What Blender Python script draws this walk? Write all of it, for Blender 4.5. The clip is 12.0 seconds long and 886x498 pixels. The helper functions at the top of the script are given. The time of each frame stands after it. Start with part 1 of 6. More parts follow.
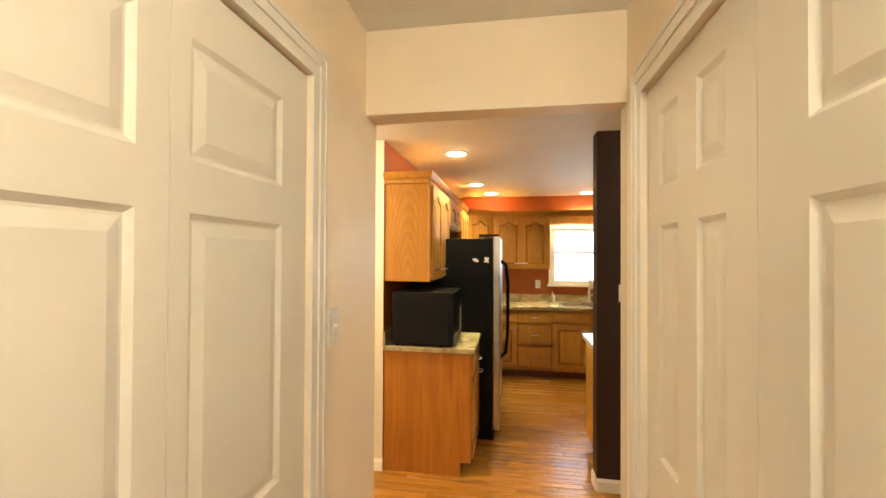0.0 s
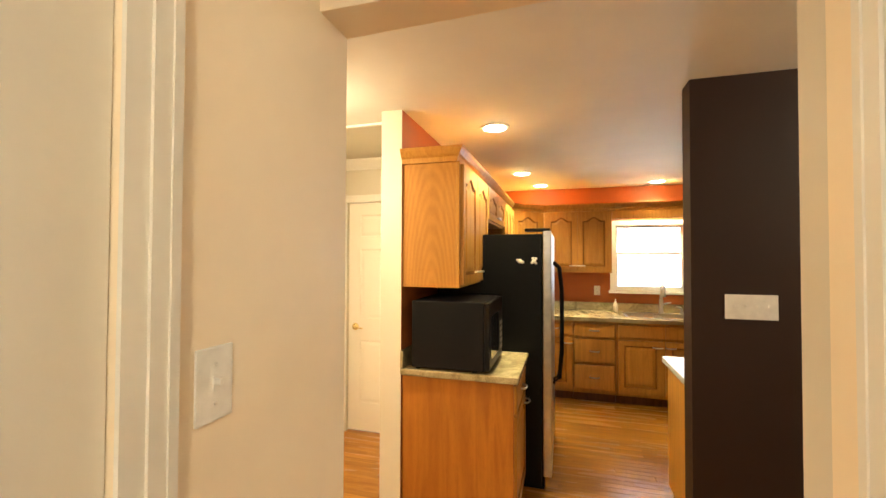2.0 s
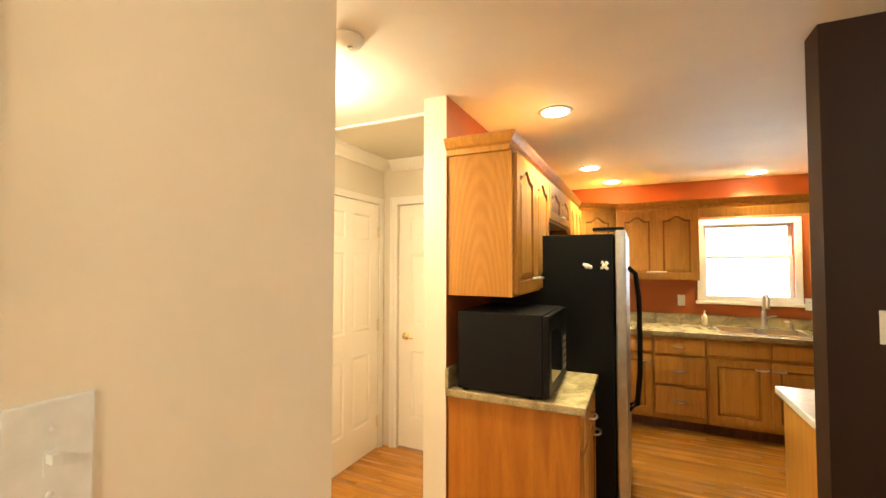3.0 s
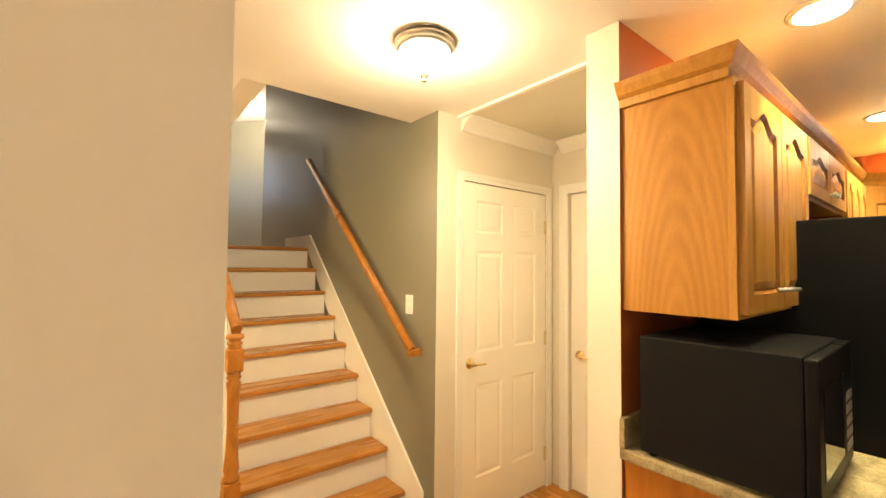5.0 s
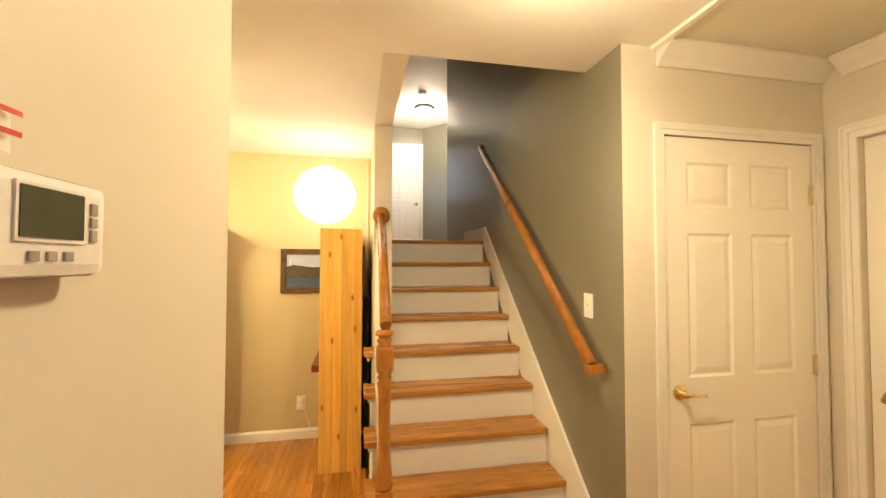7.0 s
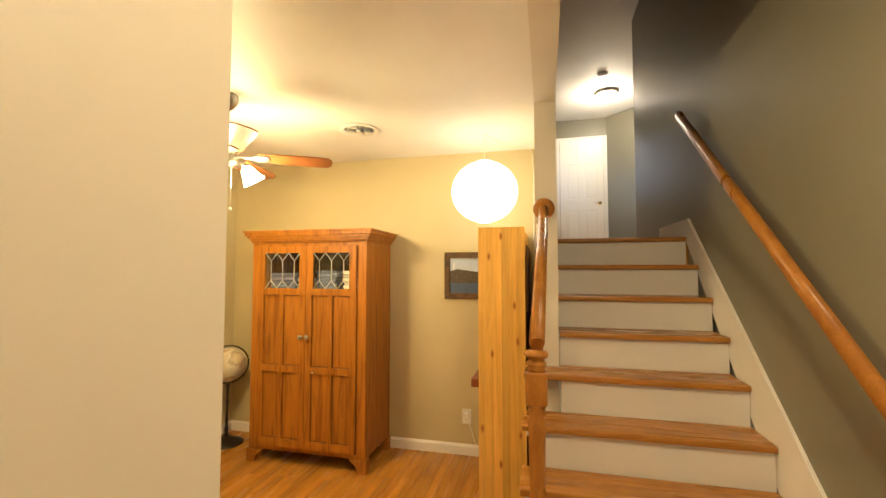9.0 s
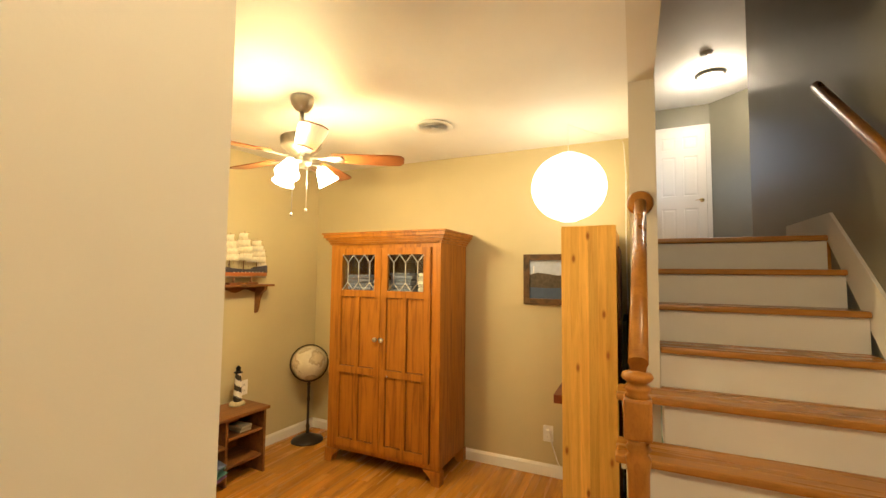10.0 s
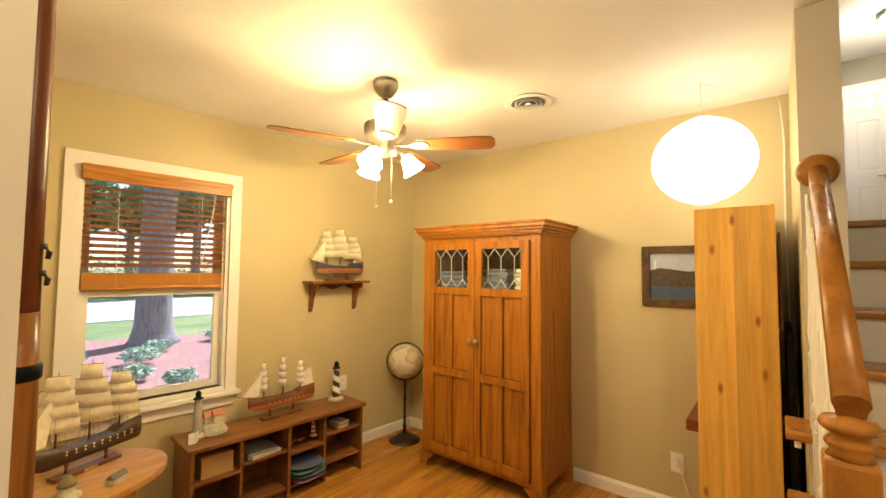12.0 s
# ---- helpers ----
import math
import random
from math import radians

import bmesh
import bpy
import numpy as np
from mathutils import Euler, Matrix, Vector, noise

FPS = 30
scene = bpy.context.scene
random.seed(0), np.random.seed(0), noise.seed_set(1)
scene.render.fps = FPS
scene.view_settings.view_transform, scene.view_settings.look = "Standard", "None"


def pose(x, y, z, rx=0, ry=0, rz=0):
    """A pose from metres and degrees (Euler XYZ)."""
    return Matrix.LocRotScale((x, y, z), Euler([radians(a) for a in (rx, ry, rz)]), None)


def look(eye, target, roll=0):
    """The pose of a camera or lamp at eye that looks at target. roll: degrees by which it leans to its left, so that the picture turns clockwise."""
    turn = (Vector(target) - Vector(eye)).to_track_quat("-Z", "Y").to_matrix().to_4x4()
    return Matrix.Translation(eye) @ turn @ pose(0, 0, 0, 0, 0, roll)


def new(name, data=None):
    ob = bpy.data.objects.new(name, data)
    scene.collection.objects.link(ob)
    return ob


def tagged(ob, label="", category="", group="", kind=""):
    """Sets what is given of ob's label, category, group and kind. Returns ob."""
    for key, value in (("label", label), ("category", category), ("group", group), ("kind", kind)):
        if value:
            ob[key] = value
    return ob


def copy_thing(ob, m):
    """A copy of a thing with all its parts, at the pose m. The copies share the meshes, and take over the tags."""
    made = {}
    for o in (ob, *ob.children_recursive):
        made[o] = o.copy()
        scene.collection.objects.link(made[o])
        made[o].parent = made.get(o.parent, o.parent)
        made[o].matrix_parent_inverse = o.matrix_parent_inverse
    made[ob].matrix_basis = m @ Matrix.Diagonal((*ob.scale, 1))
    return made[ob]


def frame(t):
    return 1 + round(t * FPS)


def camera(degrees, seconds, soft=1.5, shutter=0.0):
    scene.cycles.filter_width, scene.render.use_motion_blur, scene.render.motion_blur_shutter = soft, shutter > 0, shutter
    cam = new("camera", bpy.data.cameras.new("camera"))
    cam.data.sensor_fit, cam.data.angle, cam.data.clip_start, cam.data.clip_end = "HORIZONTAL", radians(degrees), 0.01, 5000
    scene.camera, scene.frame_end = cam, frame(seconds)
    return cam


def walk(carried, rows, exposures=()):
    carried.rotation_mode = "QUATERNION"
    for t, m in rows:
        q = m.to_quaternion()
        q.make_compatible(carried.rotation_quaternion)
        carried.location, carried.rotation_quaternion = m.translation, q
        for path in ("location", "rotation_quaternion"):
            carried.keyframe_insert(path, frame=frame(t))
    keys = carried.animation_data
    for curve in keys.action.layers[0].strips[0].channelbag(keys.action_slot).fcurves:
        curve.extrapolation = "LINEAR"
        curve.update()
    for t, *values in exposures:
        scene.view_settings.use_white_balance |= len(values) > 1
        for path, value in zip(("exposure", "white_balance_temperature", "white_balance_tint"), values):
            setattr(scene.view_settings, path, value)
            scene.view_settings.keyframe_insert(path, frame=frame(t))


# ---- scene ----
cam = camera(93.8, 12.0)
PATH = [
    (0, (-0.292, 3.221, 1.583), (-0.619, 5.194, 1.607), 0.3),
    (0.5, (-0.302, 3.372, 1.575), (-0.647, 5.342, 1.598), 0.5),
    (1, (-0.328, 3.544, 1.579), (-0.7, 5.509, 1.605), 0.6),
    (1.5, (-0.326, 3.718, 1.561), (-0.767, 5.669, 1.593), 0.5),
    (2, (-0.312, 3.903, 1.553), (-0.871, 5.823, 1.594), 0.2),
    (2.5, (-0.31, 4.069, 1.543), (-1.014, 5.94, 1.599), 0.0),
    (3, (-0.328, 4.223, 1.543), (-1.18, 6.031, 1.613), 0.1),
    (3.2, (-0.334, 4.282, 1.541), (-1.253, 6.056, 1.621), 0.1),
    (4.8, (-0.46, 4.71, 1.543), (-1.952, 6.038, 1.616), 0.4),
    (5, (-0.47, 4.756, 1.531), (-2.031, 6.004, 1.611), 0.6),
    (5.5, (-0.523, 4.863, 1.516), (-2.22, 5.92, 1.591), 0.7),
    (6, (-0.616, 4.962, 1.512), (-2.421, 5.82, 1.579), 0.8),
    (6.5, (-0.704, 5.034, 1.505), (-2.598, 5.673, 1.57), 0.5),
    (7, (-0.786, 5.116, 1.497), (-2.745, 5.514, 1.56), 0.1),
    (7.2, (-0.824, 5.13, 1.523), (-2.796, 5.461, 1.566), -0.3),
    (8.8, (-1.146, 5.319, 1.464), (-3.098, 4.893, 1.551), -0.2),
    (9, (-1.207, 5.264, 1.462), (-3.147, 4.788, 1.564), 0.0),
    (9.5, (-1.307, 5.266, 1.463), (-3.185, 4.587, 1.574), 0.3),
    (10, (-1.379, 5.227, 1.456), (-3.193, 4.394, 1.574), 0.6),
    (10.5, (-1.453, 5.206, 1.447), (-3.199, 4.238, 1.567), 0.9),
    (11, (-1.52, 5.18, 1.445), (-3.198, 4.098, 1.556), 0.8),
    (11.5, (-1.583, 5.165, 1.444), (-3.201, 3.993, 1.55), 0.6),
    (12, (-1.63, 5.14, 1.444), (-3.187, 3.889, 1.547), 0.5),
]
walk(cam, [(t, look(eye, target, roll)) for t, eye, target, roll in PATH],
     exposures=[(0, 1.80), (2.0, 1.88), (3.2, 1.98), (5.0, 1.88), (6.0, 1.66), (7.0, 1.52), (9.0, 1.12), (10, 1.03), (12, 0.98)])

# ---- world, sun, lamps ----
world = bpy.data.worlds.new("sky")
scene.world = world
world.use_nodes = True
sky = world.node_tree.nodes.new("ShaderNodeTexSky")
sky.sky_type, sky.sun_disc = "NISHITA", False
sky.sun_elevation, sky.sun_rotation = radians(47), radians(249)
world.node_tree.links.new(sky.outputs["Color"], world.node_tree.nodes["Background"].inputs["Color"])
world.node_tree.nodes["Background"].inputs["Strength"].default_value = 0.15
sun = new("sun", bpy.data.lights.new("sun", "SUN"))
sun.data.energy, sun.data.angle, sun.data.color = 5.0, radians(0.6), (0.94, 0.96, 1.0)
sun.matrix_basis = look((0, 0, 30), (26, 10, 0))

WARM = (1.0, 0.89, 0.50)
AMBER = (1.0, 0.725, 0.29)
SOFT = (1.0, 0.77, 0.44)
HALL = (1.0, 0.91, 0.70)


def lamp(name, place, watts, colour, radius, kind="POINT", target=None, spread=None):
    data = bpy.data.lights.new(name, kind)
    data.energy, data.color = watts, colour
    if kind == "AREA":
        data.shape, data.size = "DISK", radius * 2
        if spread:
            data.spread = radians(spread)
    else:
        data.shadow_soft_size = radius
    ob = new(name, data)
    ob.matrix_basis = look(place, target) if target else Matrix.Translation(place)
    return ob


for cx, cy in ((-0.75, 6.63), (-0.72, 8.2), (-0.575, 8.97), (0.70, 9.03)):
    lamp("recessed_bulb", (cx, cy, 2.413), 19, WARM, 0.07, "AREA", (cx, cy, 0), 128)
    lamp("recessed_glow", (cx, cy, 2.37), 0.15, WARM, 0.05)
lamp("lobby_bulb", (-1.78, 5.70, 2.27), 6.8, SOFT, 0.07)
lamp("lobby_bowl_light", (-1.78, 5.70, 2.245), 5.2, SOFT, 0.09, "AREA", (-1.78, 5.70, 0), 180)
# Added lamp, out of view, that brightens the hall walls and closets
lamp("unseen_hall_bulb", (-0.04, 2.7, 2.27), 11.6, HALL, 0.12)
# Added lamp, never in view, to lift the hall's west wall
lamp("unseen_east_bulb", (1.7, 5.45, 2.27), 6, HALL, 0.12)
for a in (20, 140, 260):
    lamp("fan_bulb", (-3.085 + 0.13 * math.cos(radians(a)), 3.58 + 0.13 * math.sin(radians(a)), 2.0), 8.3, AMBER, 0.04)
lamp("lantern_bulb", (-4.08, 4.86, 2.0), 1.1, AMBER, 0.14)
lamp("upstairs_bulb", (-7.62, 6.18, 3.9), 23, (1.0, 0.84, 0.64), 0.09)
sky_in = lamp("kitchen_window_daylight", (0.665, 9.432, 1.565), 4, (0.90, 0.95, 1.0), 0.3, "AREA", (0.665, 7.0, 1.565))
sky_in.data.shape, sky_in.data.size, sky_in.data.size_y = "RECTANGLE", 0.74, 0.76
day = lamp("upper_window_daylight", (-8.05, 5.27, 3.06), 1.8, (0.55, 0.70, 1.0), 0.3, "AREA", (-8.05, 7.0, 3.06))
day.data.shape, day.data.size, day.data.size_y = "RECTANGLE", 0.8, 0.85

# ---- helpers of this scene ----
C = 2.42        # ceiling height
UP = 1.683      # upper floor
UC = 4.10       # upper ceiling


def box(bm, x0, x1, y0, y1, z0, z1, mi=0, sides=None, bevel=0.0):
    """A box; sides maps '+x', '-y', ... to a material slot."""
    vs = [bm.verts.new(p) for p in ((x0, y0, z0), (x1, y0, z0), (x1, y1, z0), (x0, y1, z0),
                                    (x0, y0, z1), (x1, y0, z1), (x1, y1, z1), (x0, y1, z1))]
    fs = {}
    for key, idx in (("-z", (3, 2, 1, 0)), ("+z", (4, 5, 6, 7)), ("-y", (0, 1, 5, 4)), ("+x", (1, 2, 6, 5)),
                     ("+y", (2, 3, 7, 6)), ("-x", (3, 0, 4, 7))):
        f = bm.faces.new([vs[i] for i in idx])
        f.material_index = (sides or {}).get(key, mi)
        fs[key] = f
    if bevel > 0:
        es = set()
        for f in fs.values():
            es.update(f.edges)
        bmesh.ops.bevel(bm, geom=list(es), offset=bevel, segments=2, affect="EDGES", profile=0.6)
    return vs


def prism(bm, pts, a0, a1, axis="x", mi=0):
    """A polygon pulled along an axis. pts are the two other coordinates, in order."""
    def at(p, a):
        return {"x": (a, p[0], p[1]), "y": (p[0], a, p[1]), "z": (p[0], p[1], a)}[axis]
    lo = [bm.verts.new(at(p, a0)) for p in pts]
    hi = [bm.verts.new(at(p, a1)) for p in pts]
    n = len(pts)
    faces = [bm.faces.new(lo[::-1]), bm.faces.new(hi)]
    for i in range(n):
        faces.append(bm.faces.new((lo[i], lo[(i + 1) % n], hi[(i + 1) % n], hi[i])))
    for f in faces:
        f.material_index = mi
    return faces


def lathe(bm, profile, n=20, centre=(0, 0, 0), mi=0, axis="z"):
    """A turned solid from (radius, height) pairs."""
    rings = []
    cx, cy, cz = centre

    def at(a, b, h):
        if axis == "z":
            return (cx + a, cy + b, cz + h)
        if axis == "x":
            return (cx + h, cy + a, cz + b)
        return (cx + a, cy + h, cz + b)
    for r, h in profile:
        if r < 1e-5:
            rings.append([bm.verts.new(at(0, 0, h))])
        else:
            rings.append([bm.verts.new(at(r * math.cos(2 * math.pi * i / n), r * math.sin(2 * math.pi * i / n), h)) for i in range(n)])
    for a, b in zip(rings, rings[1:]):
        for i in range(n):
            j = (i + 1) % n
            if len(a) == 1 and len(b) == 1:
                continue
            if len(a) == 1:
                f = bm.faces.new((a[0], b[i], b[j]))
            elif len(b) == 1:
                f = bm.faces.new((a[i], a[j], b[0]))
            else:
                f = bm.faces.new((a[i], a[j], b[j], b[i]))
            f.material_index, f.smooth = mi, True
    for ring, flip in ((rings[0], True), (rings[-1], False)):
        if len(ring) > 2:
            f = bm.faces.new(ring[::-1] if flip else ring)
            f.material_index = mi


def tube(bm, pts, r, n=8, mi=0, flat=1.0):
    """A round bar along a line of points; r may be a list."""
    pts = [Vector(p) for p in pts]
    rs = r if isinstance(r, (list, tuple)) else [r] * len(pts)
    rings = []
    for i, p in enumerate(pts):
        d = (pts[min(i + 1, len(pts) - 1)] - pts[max(i - 1, 0)]).normalized()
        up = Vector((0, 0, 1)) if abs(d.z) < 0.95 else Vector((1, 0, 0))
        u = d.cross(up).normalized()
        v = u.cross(d).normalized()
        rings.append([bm.verts.new(p + rs[i] * (u * math.cos(2 * math.pi * k / n) + v * flat * math.sin(2 * math.pi * k / n))) for k in range(n)])
    for a, b in zip(rings, rings[1:]):
        for k in range(n):
            f = bm.faces.new((a[k], a[(k + 1) % n], b[(k + 1) % n], b[k]))
            f.smooth, f.material_index = True, mi
    for ring in (rings[0][::-1], rings[-1]):
        bm.faces.new(ring).material_index = mi


def finish(name, bm, mats):
    bmesh.ops.recalc_face_normals(bm, faces=bm.faces)
    me = bpy.data.meshes.new(name)
    bm.to_mesh(me)
    bm.free()
    for m in (mats if isinstance(mats, (list, tuple)) else [mats]):
        me.materials.append(m)
    return me


def part(name, bm, mats, parent, label=""):
    ob = new(name, finish(name, bm, mats))
    ob.parent = parent
    return tagged(ob, label) if label else ob


def thing(name, label, category, m=None, group="", kind=""):
    ob = new(name)
    ob.empty_display_size = 0.1
    ob.matrix_basis = m or Matrix()
    return tagged(ob, label, category, group, kind)


def solo(name, bm, mats, label, category, m=None, group="", kind=""):
    ob = new(name, finish(name, bm, mats))
    ob.matrix_basis = m or Matrix()
    return tagged(ob, label, category, group, kind)


def structure(name, bm, mats, label="", category=""):
    ob = new(name, finish(name, bm, mats))
    return tagged(ob, label, category, kind="structure")


B = bmesh.new


# ---- materials ----
def nodes_of(name):
    m = bpy.data.materials.new(name)
    m.use_nodes = True
    return m, m.node_tree.nodes, m.node_tree.links, m.node_tree.nodes["Principled BSDF"]


def mapped(nodes, links, scale=(1, 1, 1), coord="Object"):
    tc = nodes.new("ShaderNodeTexCoord")
    mp = nodes.new("ShaderNodeMapping")
    mp.inputs["Scale"].default_value = scale
    links.new(tc.outputs[coord], mp.inputs["Vector"])
    return mp.outputs["Vector"]


def noise_node(nodes, links, vec, scale, detail=4, rough=0.55, dist=0.0):
    n = nodes.new("ShaderNodeTexNoise")
    n.inputs["Scale"].default_value, n.inputs["Detail"].default_value = scale, detail
    n.inputs["Roughness"].default_value, n.inputs["Distortion"].default_value = rough, dist
    links.new(vec, n.inputs["Vector"])
    return n.outputs["Fac"]


def ramp(nodes, links, fac, stops):
    r = nodes.new("ShaderNodeValToRGB")
    e = r.color_ramp.elements
    while len(e) < len(stops):
        e.new(0.5)
    for el, (p, c) in zip(e, stops):
        el.position, el.color = p, (*c, 1)
    links.new(fac, r.inputs["Fac"])
    return r.outputs["Color"]


def bump(nodes, links, height, bsdf, strength, distance):
    b = nodes.new("ShaderNodeBump")
    b.inputs["Strength"].default_value, b.inputs["Distance"].default_value = strength, distance
    links.new(height, b.inputs["Height"])
    links.new(b.outputs["Normal"], bsdf.inputs["Normal"])


def mix(nodes, links, a, b, fac, mode="MIX"):
    m = nodes.new("ShaderNodeMix")
    m.data_type, m.blend_type = "RGBA", mode
    for sock, val in ((m.inputs[6], a), (m.inputs[7], b)):
        if isinstance(val, tuple):
            sock.default_value = (*val, 1)
        else:
            links.new(val, sock)
    if isinstance(fac, (int, float)):
        m.inputs[0].default_value = fac
    else:
        links.new(fac, m.inputs[0])
    return m.outputs[2]


def scaled(c, k):
    return tuple(min(1, v * k) for v in c)


def paint(name, c, rough=0.5, grain=260, relief=0.12, vary=0.05, spec=0.4):
    m, N, L, b = nodes_of(name)
    v = mapped(N, L)
    big = noise_node(N, L, v, 1.7, 5)
    L.new(ramp(N, L, big, [(0.3, scaled(c, 1 - vary)), (0.7, scaled(c, 1 + vary))]), b.inputs["Base Color"])
    b.inputs["Roughness"].default_value = rough
    b.inputs["Specular IOR Level"].default_value = spec
    bump(N, L, noise_node(N, L, v, grain, 3), b, relief, 0.001)
    return m


def plain(name, c, rough=0.4, metal=0.0, spec=0.5, vary=0.08, scale=25):
    m, N, L, b = nodes_of(name)
    v = mapped(N, L)
    fac = noise_node(N, L, v, scale, 4)
    L.new(ramp(N, L, fac, [(0.3, scaled(c, 1 - vary)), (0.7, scaled(c, 1 + vary))]), b.inputs["Base Color"])
    b.inputs["Roughness"].default_value, b.inputs["Metallic"].default_value = rough, metal
    b.inputs["Specular IOR Level"].default_value = spec
    return m


def wood(name, c, dark, grain=(14, 14, 1.0), rough=0.35, fine=9.0, vary=0.25, knots=False, cathedral=False, island=False):
    """Wood whose grain runs along the axis with the small scale."""
    m, N, L, b = nodes_of(name)
    v = mapped(N, L, grain)
    info = N.new("ShaderNodeObjectInfo")
    rand = N.new("ShaderNodeNewGeometry").outputs["Random Per Island"] if island else info.outputs["Random"]
    add = N.new("ShaderNodeVectorMath")
    add.operation = "MULTIPLY_ADD"
    comb = N.new("ShaderNodeCombineXYZ")
    for i in range(3):
        L.new(rand, comb.inputs[i])
    add.inputs[1].default_value = (37.0, 19.0, 53.0)
    L.new(comb.outputs[0], add.inputs[0])
    L.new(v, add.inputs[2])
    vec = add.outputs[0]
    big = noise_node(N, L, vec, 0.9, 3, 0.5, 0.6)
    wav = N.new("ShaderNodeTexNoise")
    wav.inputs["Scale"].default_value, wav.inputs["Detail"].default_value, wav.inputs["Distortion"].default_value = 2.2, 5, 1.4
    L.new(vec, wav.inputs["Vector"])
    if cathedral:
        sep = N.new("ShaderNodeSeparateXYZ")
        L.new(mapped(N, L), sep.inputs[0])
        def calc(op, a, b):
            k = N.new("ShaderNodeMath")
            k.operation = op
            for sock, val in zip(k.inputs, (a, b)):
                if isinstance(val, (int, float)):
                    sock.default_value = val
                else:
                    L.new(val, sock)
            return k.outputs[0]
        off = calc("ADD", calc("SUBTRACT", sep.outputs[1], 0.165), calc("MULTIPLY", calc("SUBTRACT", big, 0.5), 0.06))
        up = calc("ADD", sep.outputs[2], 0.12)
        field = calc("ADD", calc("POWER", calc("ADD", calc("MULTIPLY", calc("MULTIPLY", off, off), 30.0), calc("MULTIPLY", up, up)), 0.5), calc("MULTIPLY", wav.outputs["Fac"], 0.05))
        sn = N.new("ShaderNodeMath")
        sn.operation = "SINE"
        mul = N.new("ShaderNodeMath")
        mul.operation = "MULTIPLY"
        mul.inputs[1].default_value = 62.0
        L.new(field, mul.inputs[0])
        L.new(mul.outputs[0], sn.inputs[0])
        half = N.new("ShaderNodeMath")
        half.operation = "MULTIPLY_ADD"
        half.inputs[1].default_value = half.inputs[2].default_value = 0.5
        L.new(sn.outputs[0], half.inputs[0])
        grainfac = mix(N, L, half.outputs[0], wav.outputs["Fac"], 0.78)
    else:
        grainfac = wav.outputs["Fac"]
    col = ramp(N, L, grainfac, [(0.28, dark), (0.52, c), (0.8, scaled(c, 1.18))])
    pores = noise_node(N, L, vec, fine * 4, 2, 0.7)
    pr = ramp(N, L, pores, [(0.34, (0.72, 0.67, 0.62)), (0.5, (1, 1, 1))])
    col = mix(N, L, col, pr, 0.4, "MULTIPLY")
    tone = N.new("ShaderNodeHueSaturation")
    mr = N.new("ShaderNodeMapRange")
    mr.inputs[3].default_value, mr.inputs[4].default_value = 1 - vary, 1 + vary
    L.new(rand, mr.inputs[0])
    L.new(mr.outputs[0], tone.inputs["Value"])
    L.new(col, tone.inputs["Color"])
    out = tone.outputs["Color"]
    if knots:
        vo = N.new("ShaderNodeTexVoronoi")
        vo.voronoi_dimensions = "2D"
        ks, kc = N.new("ShaderNodeSeparateXYZ"), N.new("ShaderNodeCombineXYZ")
        L.new(mapped(N, L, (1.0, 6.2, 2.5)), ks.inputs[0])
        L.new(ks.outputs[1], kc.inputs[0])
        L.new(ks.outputs[2], kc.inputs[1])
        L.new(kc.outputs[0], vo.inputs["Vector"])
        vo.inputs["Scale"].default_value = 1.0
        kf = ramp(N, L, vo.outputs["Distance"], [(0.03, (0.05, 0.05, 0.05)), (0.055, (0.6, 0.6, 0.6)), (0.085, (1, 1, 1))])
        out = mix(N, L, out, mix(N, L, (0.34, 0.11, 0.025), out, kf), 1.0)
    L.new(out, b.inputs["Base Color"])
    rr = N.new("ShaderNodeMapRange")
    rr.inputs[3].default_value, rr.inputs[4].default_value = rough - 0.08, rough + 0.12
    L.new(big, rr.inputs[0])
    L.new(rr.outputs[0], b.inputs["Roughness"])
    b.inputs["Specular IOR Level"].default_value = 0.33
    bump(N, L, pores, b, 0.12, 0.0008)
    return m


def glow(name, c, strength):
    m, N, L, b = nodes_of(name)
    b.inputs["Base Color"].default_value = (*c, 1)
    b.inputs["Emission Color"].default_value = (*c, 1)
    b.inputs["Emission Strength"].default_value = strength
    return m


def glassy(name, c=(1, 1, 1), rough=0.0):
    m, N, L, b = nodes_of(name)
    b.inputs["Base Color"].default_value = (*c, 1)
    b.inputs["Transmission Weight"].default_value = 1.0
    b.inputs["Roughness"].default_value, b.inputs["IOR"].default_value = rough, 1.45
    return m


CREAM = paint("cream_wall_paint", (0.67, 0.615, 0.515), 0.5)
CEIL = paint("ceiling_paint", (0.80, 0.78, 0.73), 0.7, 180, 0.25)
# Cream again, brighter and warmer: the hall's light is put into the colour
CREAM_LIT = paint("cream_hall_paint_lit", (0.88, 0.755, 0.58), 0.5)
# Door white again, darkened in colour to offset the hall's light
CLOSET = paint("closet_door_paint", (0.73, 0.69, 0.62), 0.48, 140, 0.08, 0.03, 0.4)
TRIM = paint("white_trim_gloss", (0.80, 0.77, 0.71), 0.45, 90, 0.05, 0.03, 0.5)
DOORW = paint("white_door_paint", (0.85, 0.81, 0.73), 0.32, 140, 0.08, 0.03, 0.5)
TAN = paint("tan_wall_paint", (0.54, 0.45, 0.255), 0.5)
GREY = paint("grey_green_wall_paint", (0.205, 0.19, 0.138), 0.36, 120, 0.15, 0.05, 0.6)
ORANGE = paint("burnt_orange_wall_paint", (0.42, 0.115, 0.025), 0.5)
BROWN = paint("dark_brown_wall_paint", (0.032, 0.017, 0.012), 0.55, 260, 0.12, 0.05, 0.25)
OAKX = wood("oak_floor_strip", (0.43, 0.19, 0.028), (0.31, 0.125, 0.018), (1.0, 14, 14), 0.24, 9, 0.2)
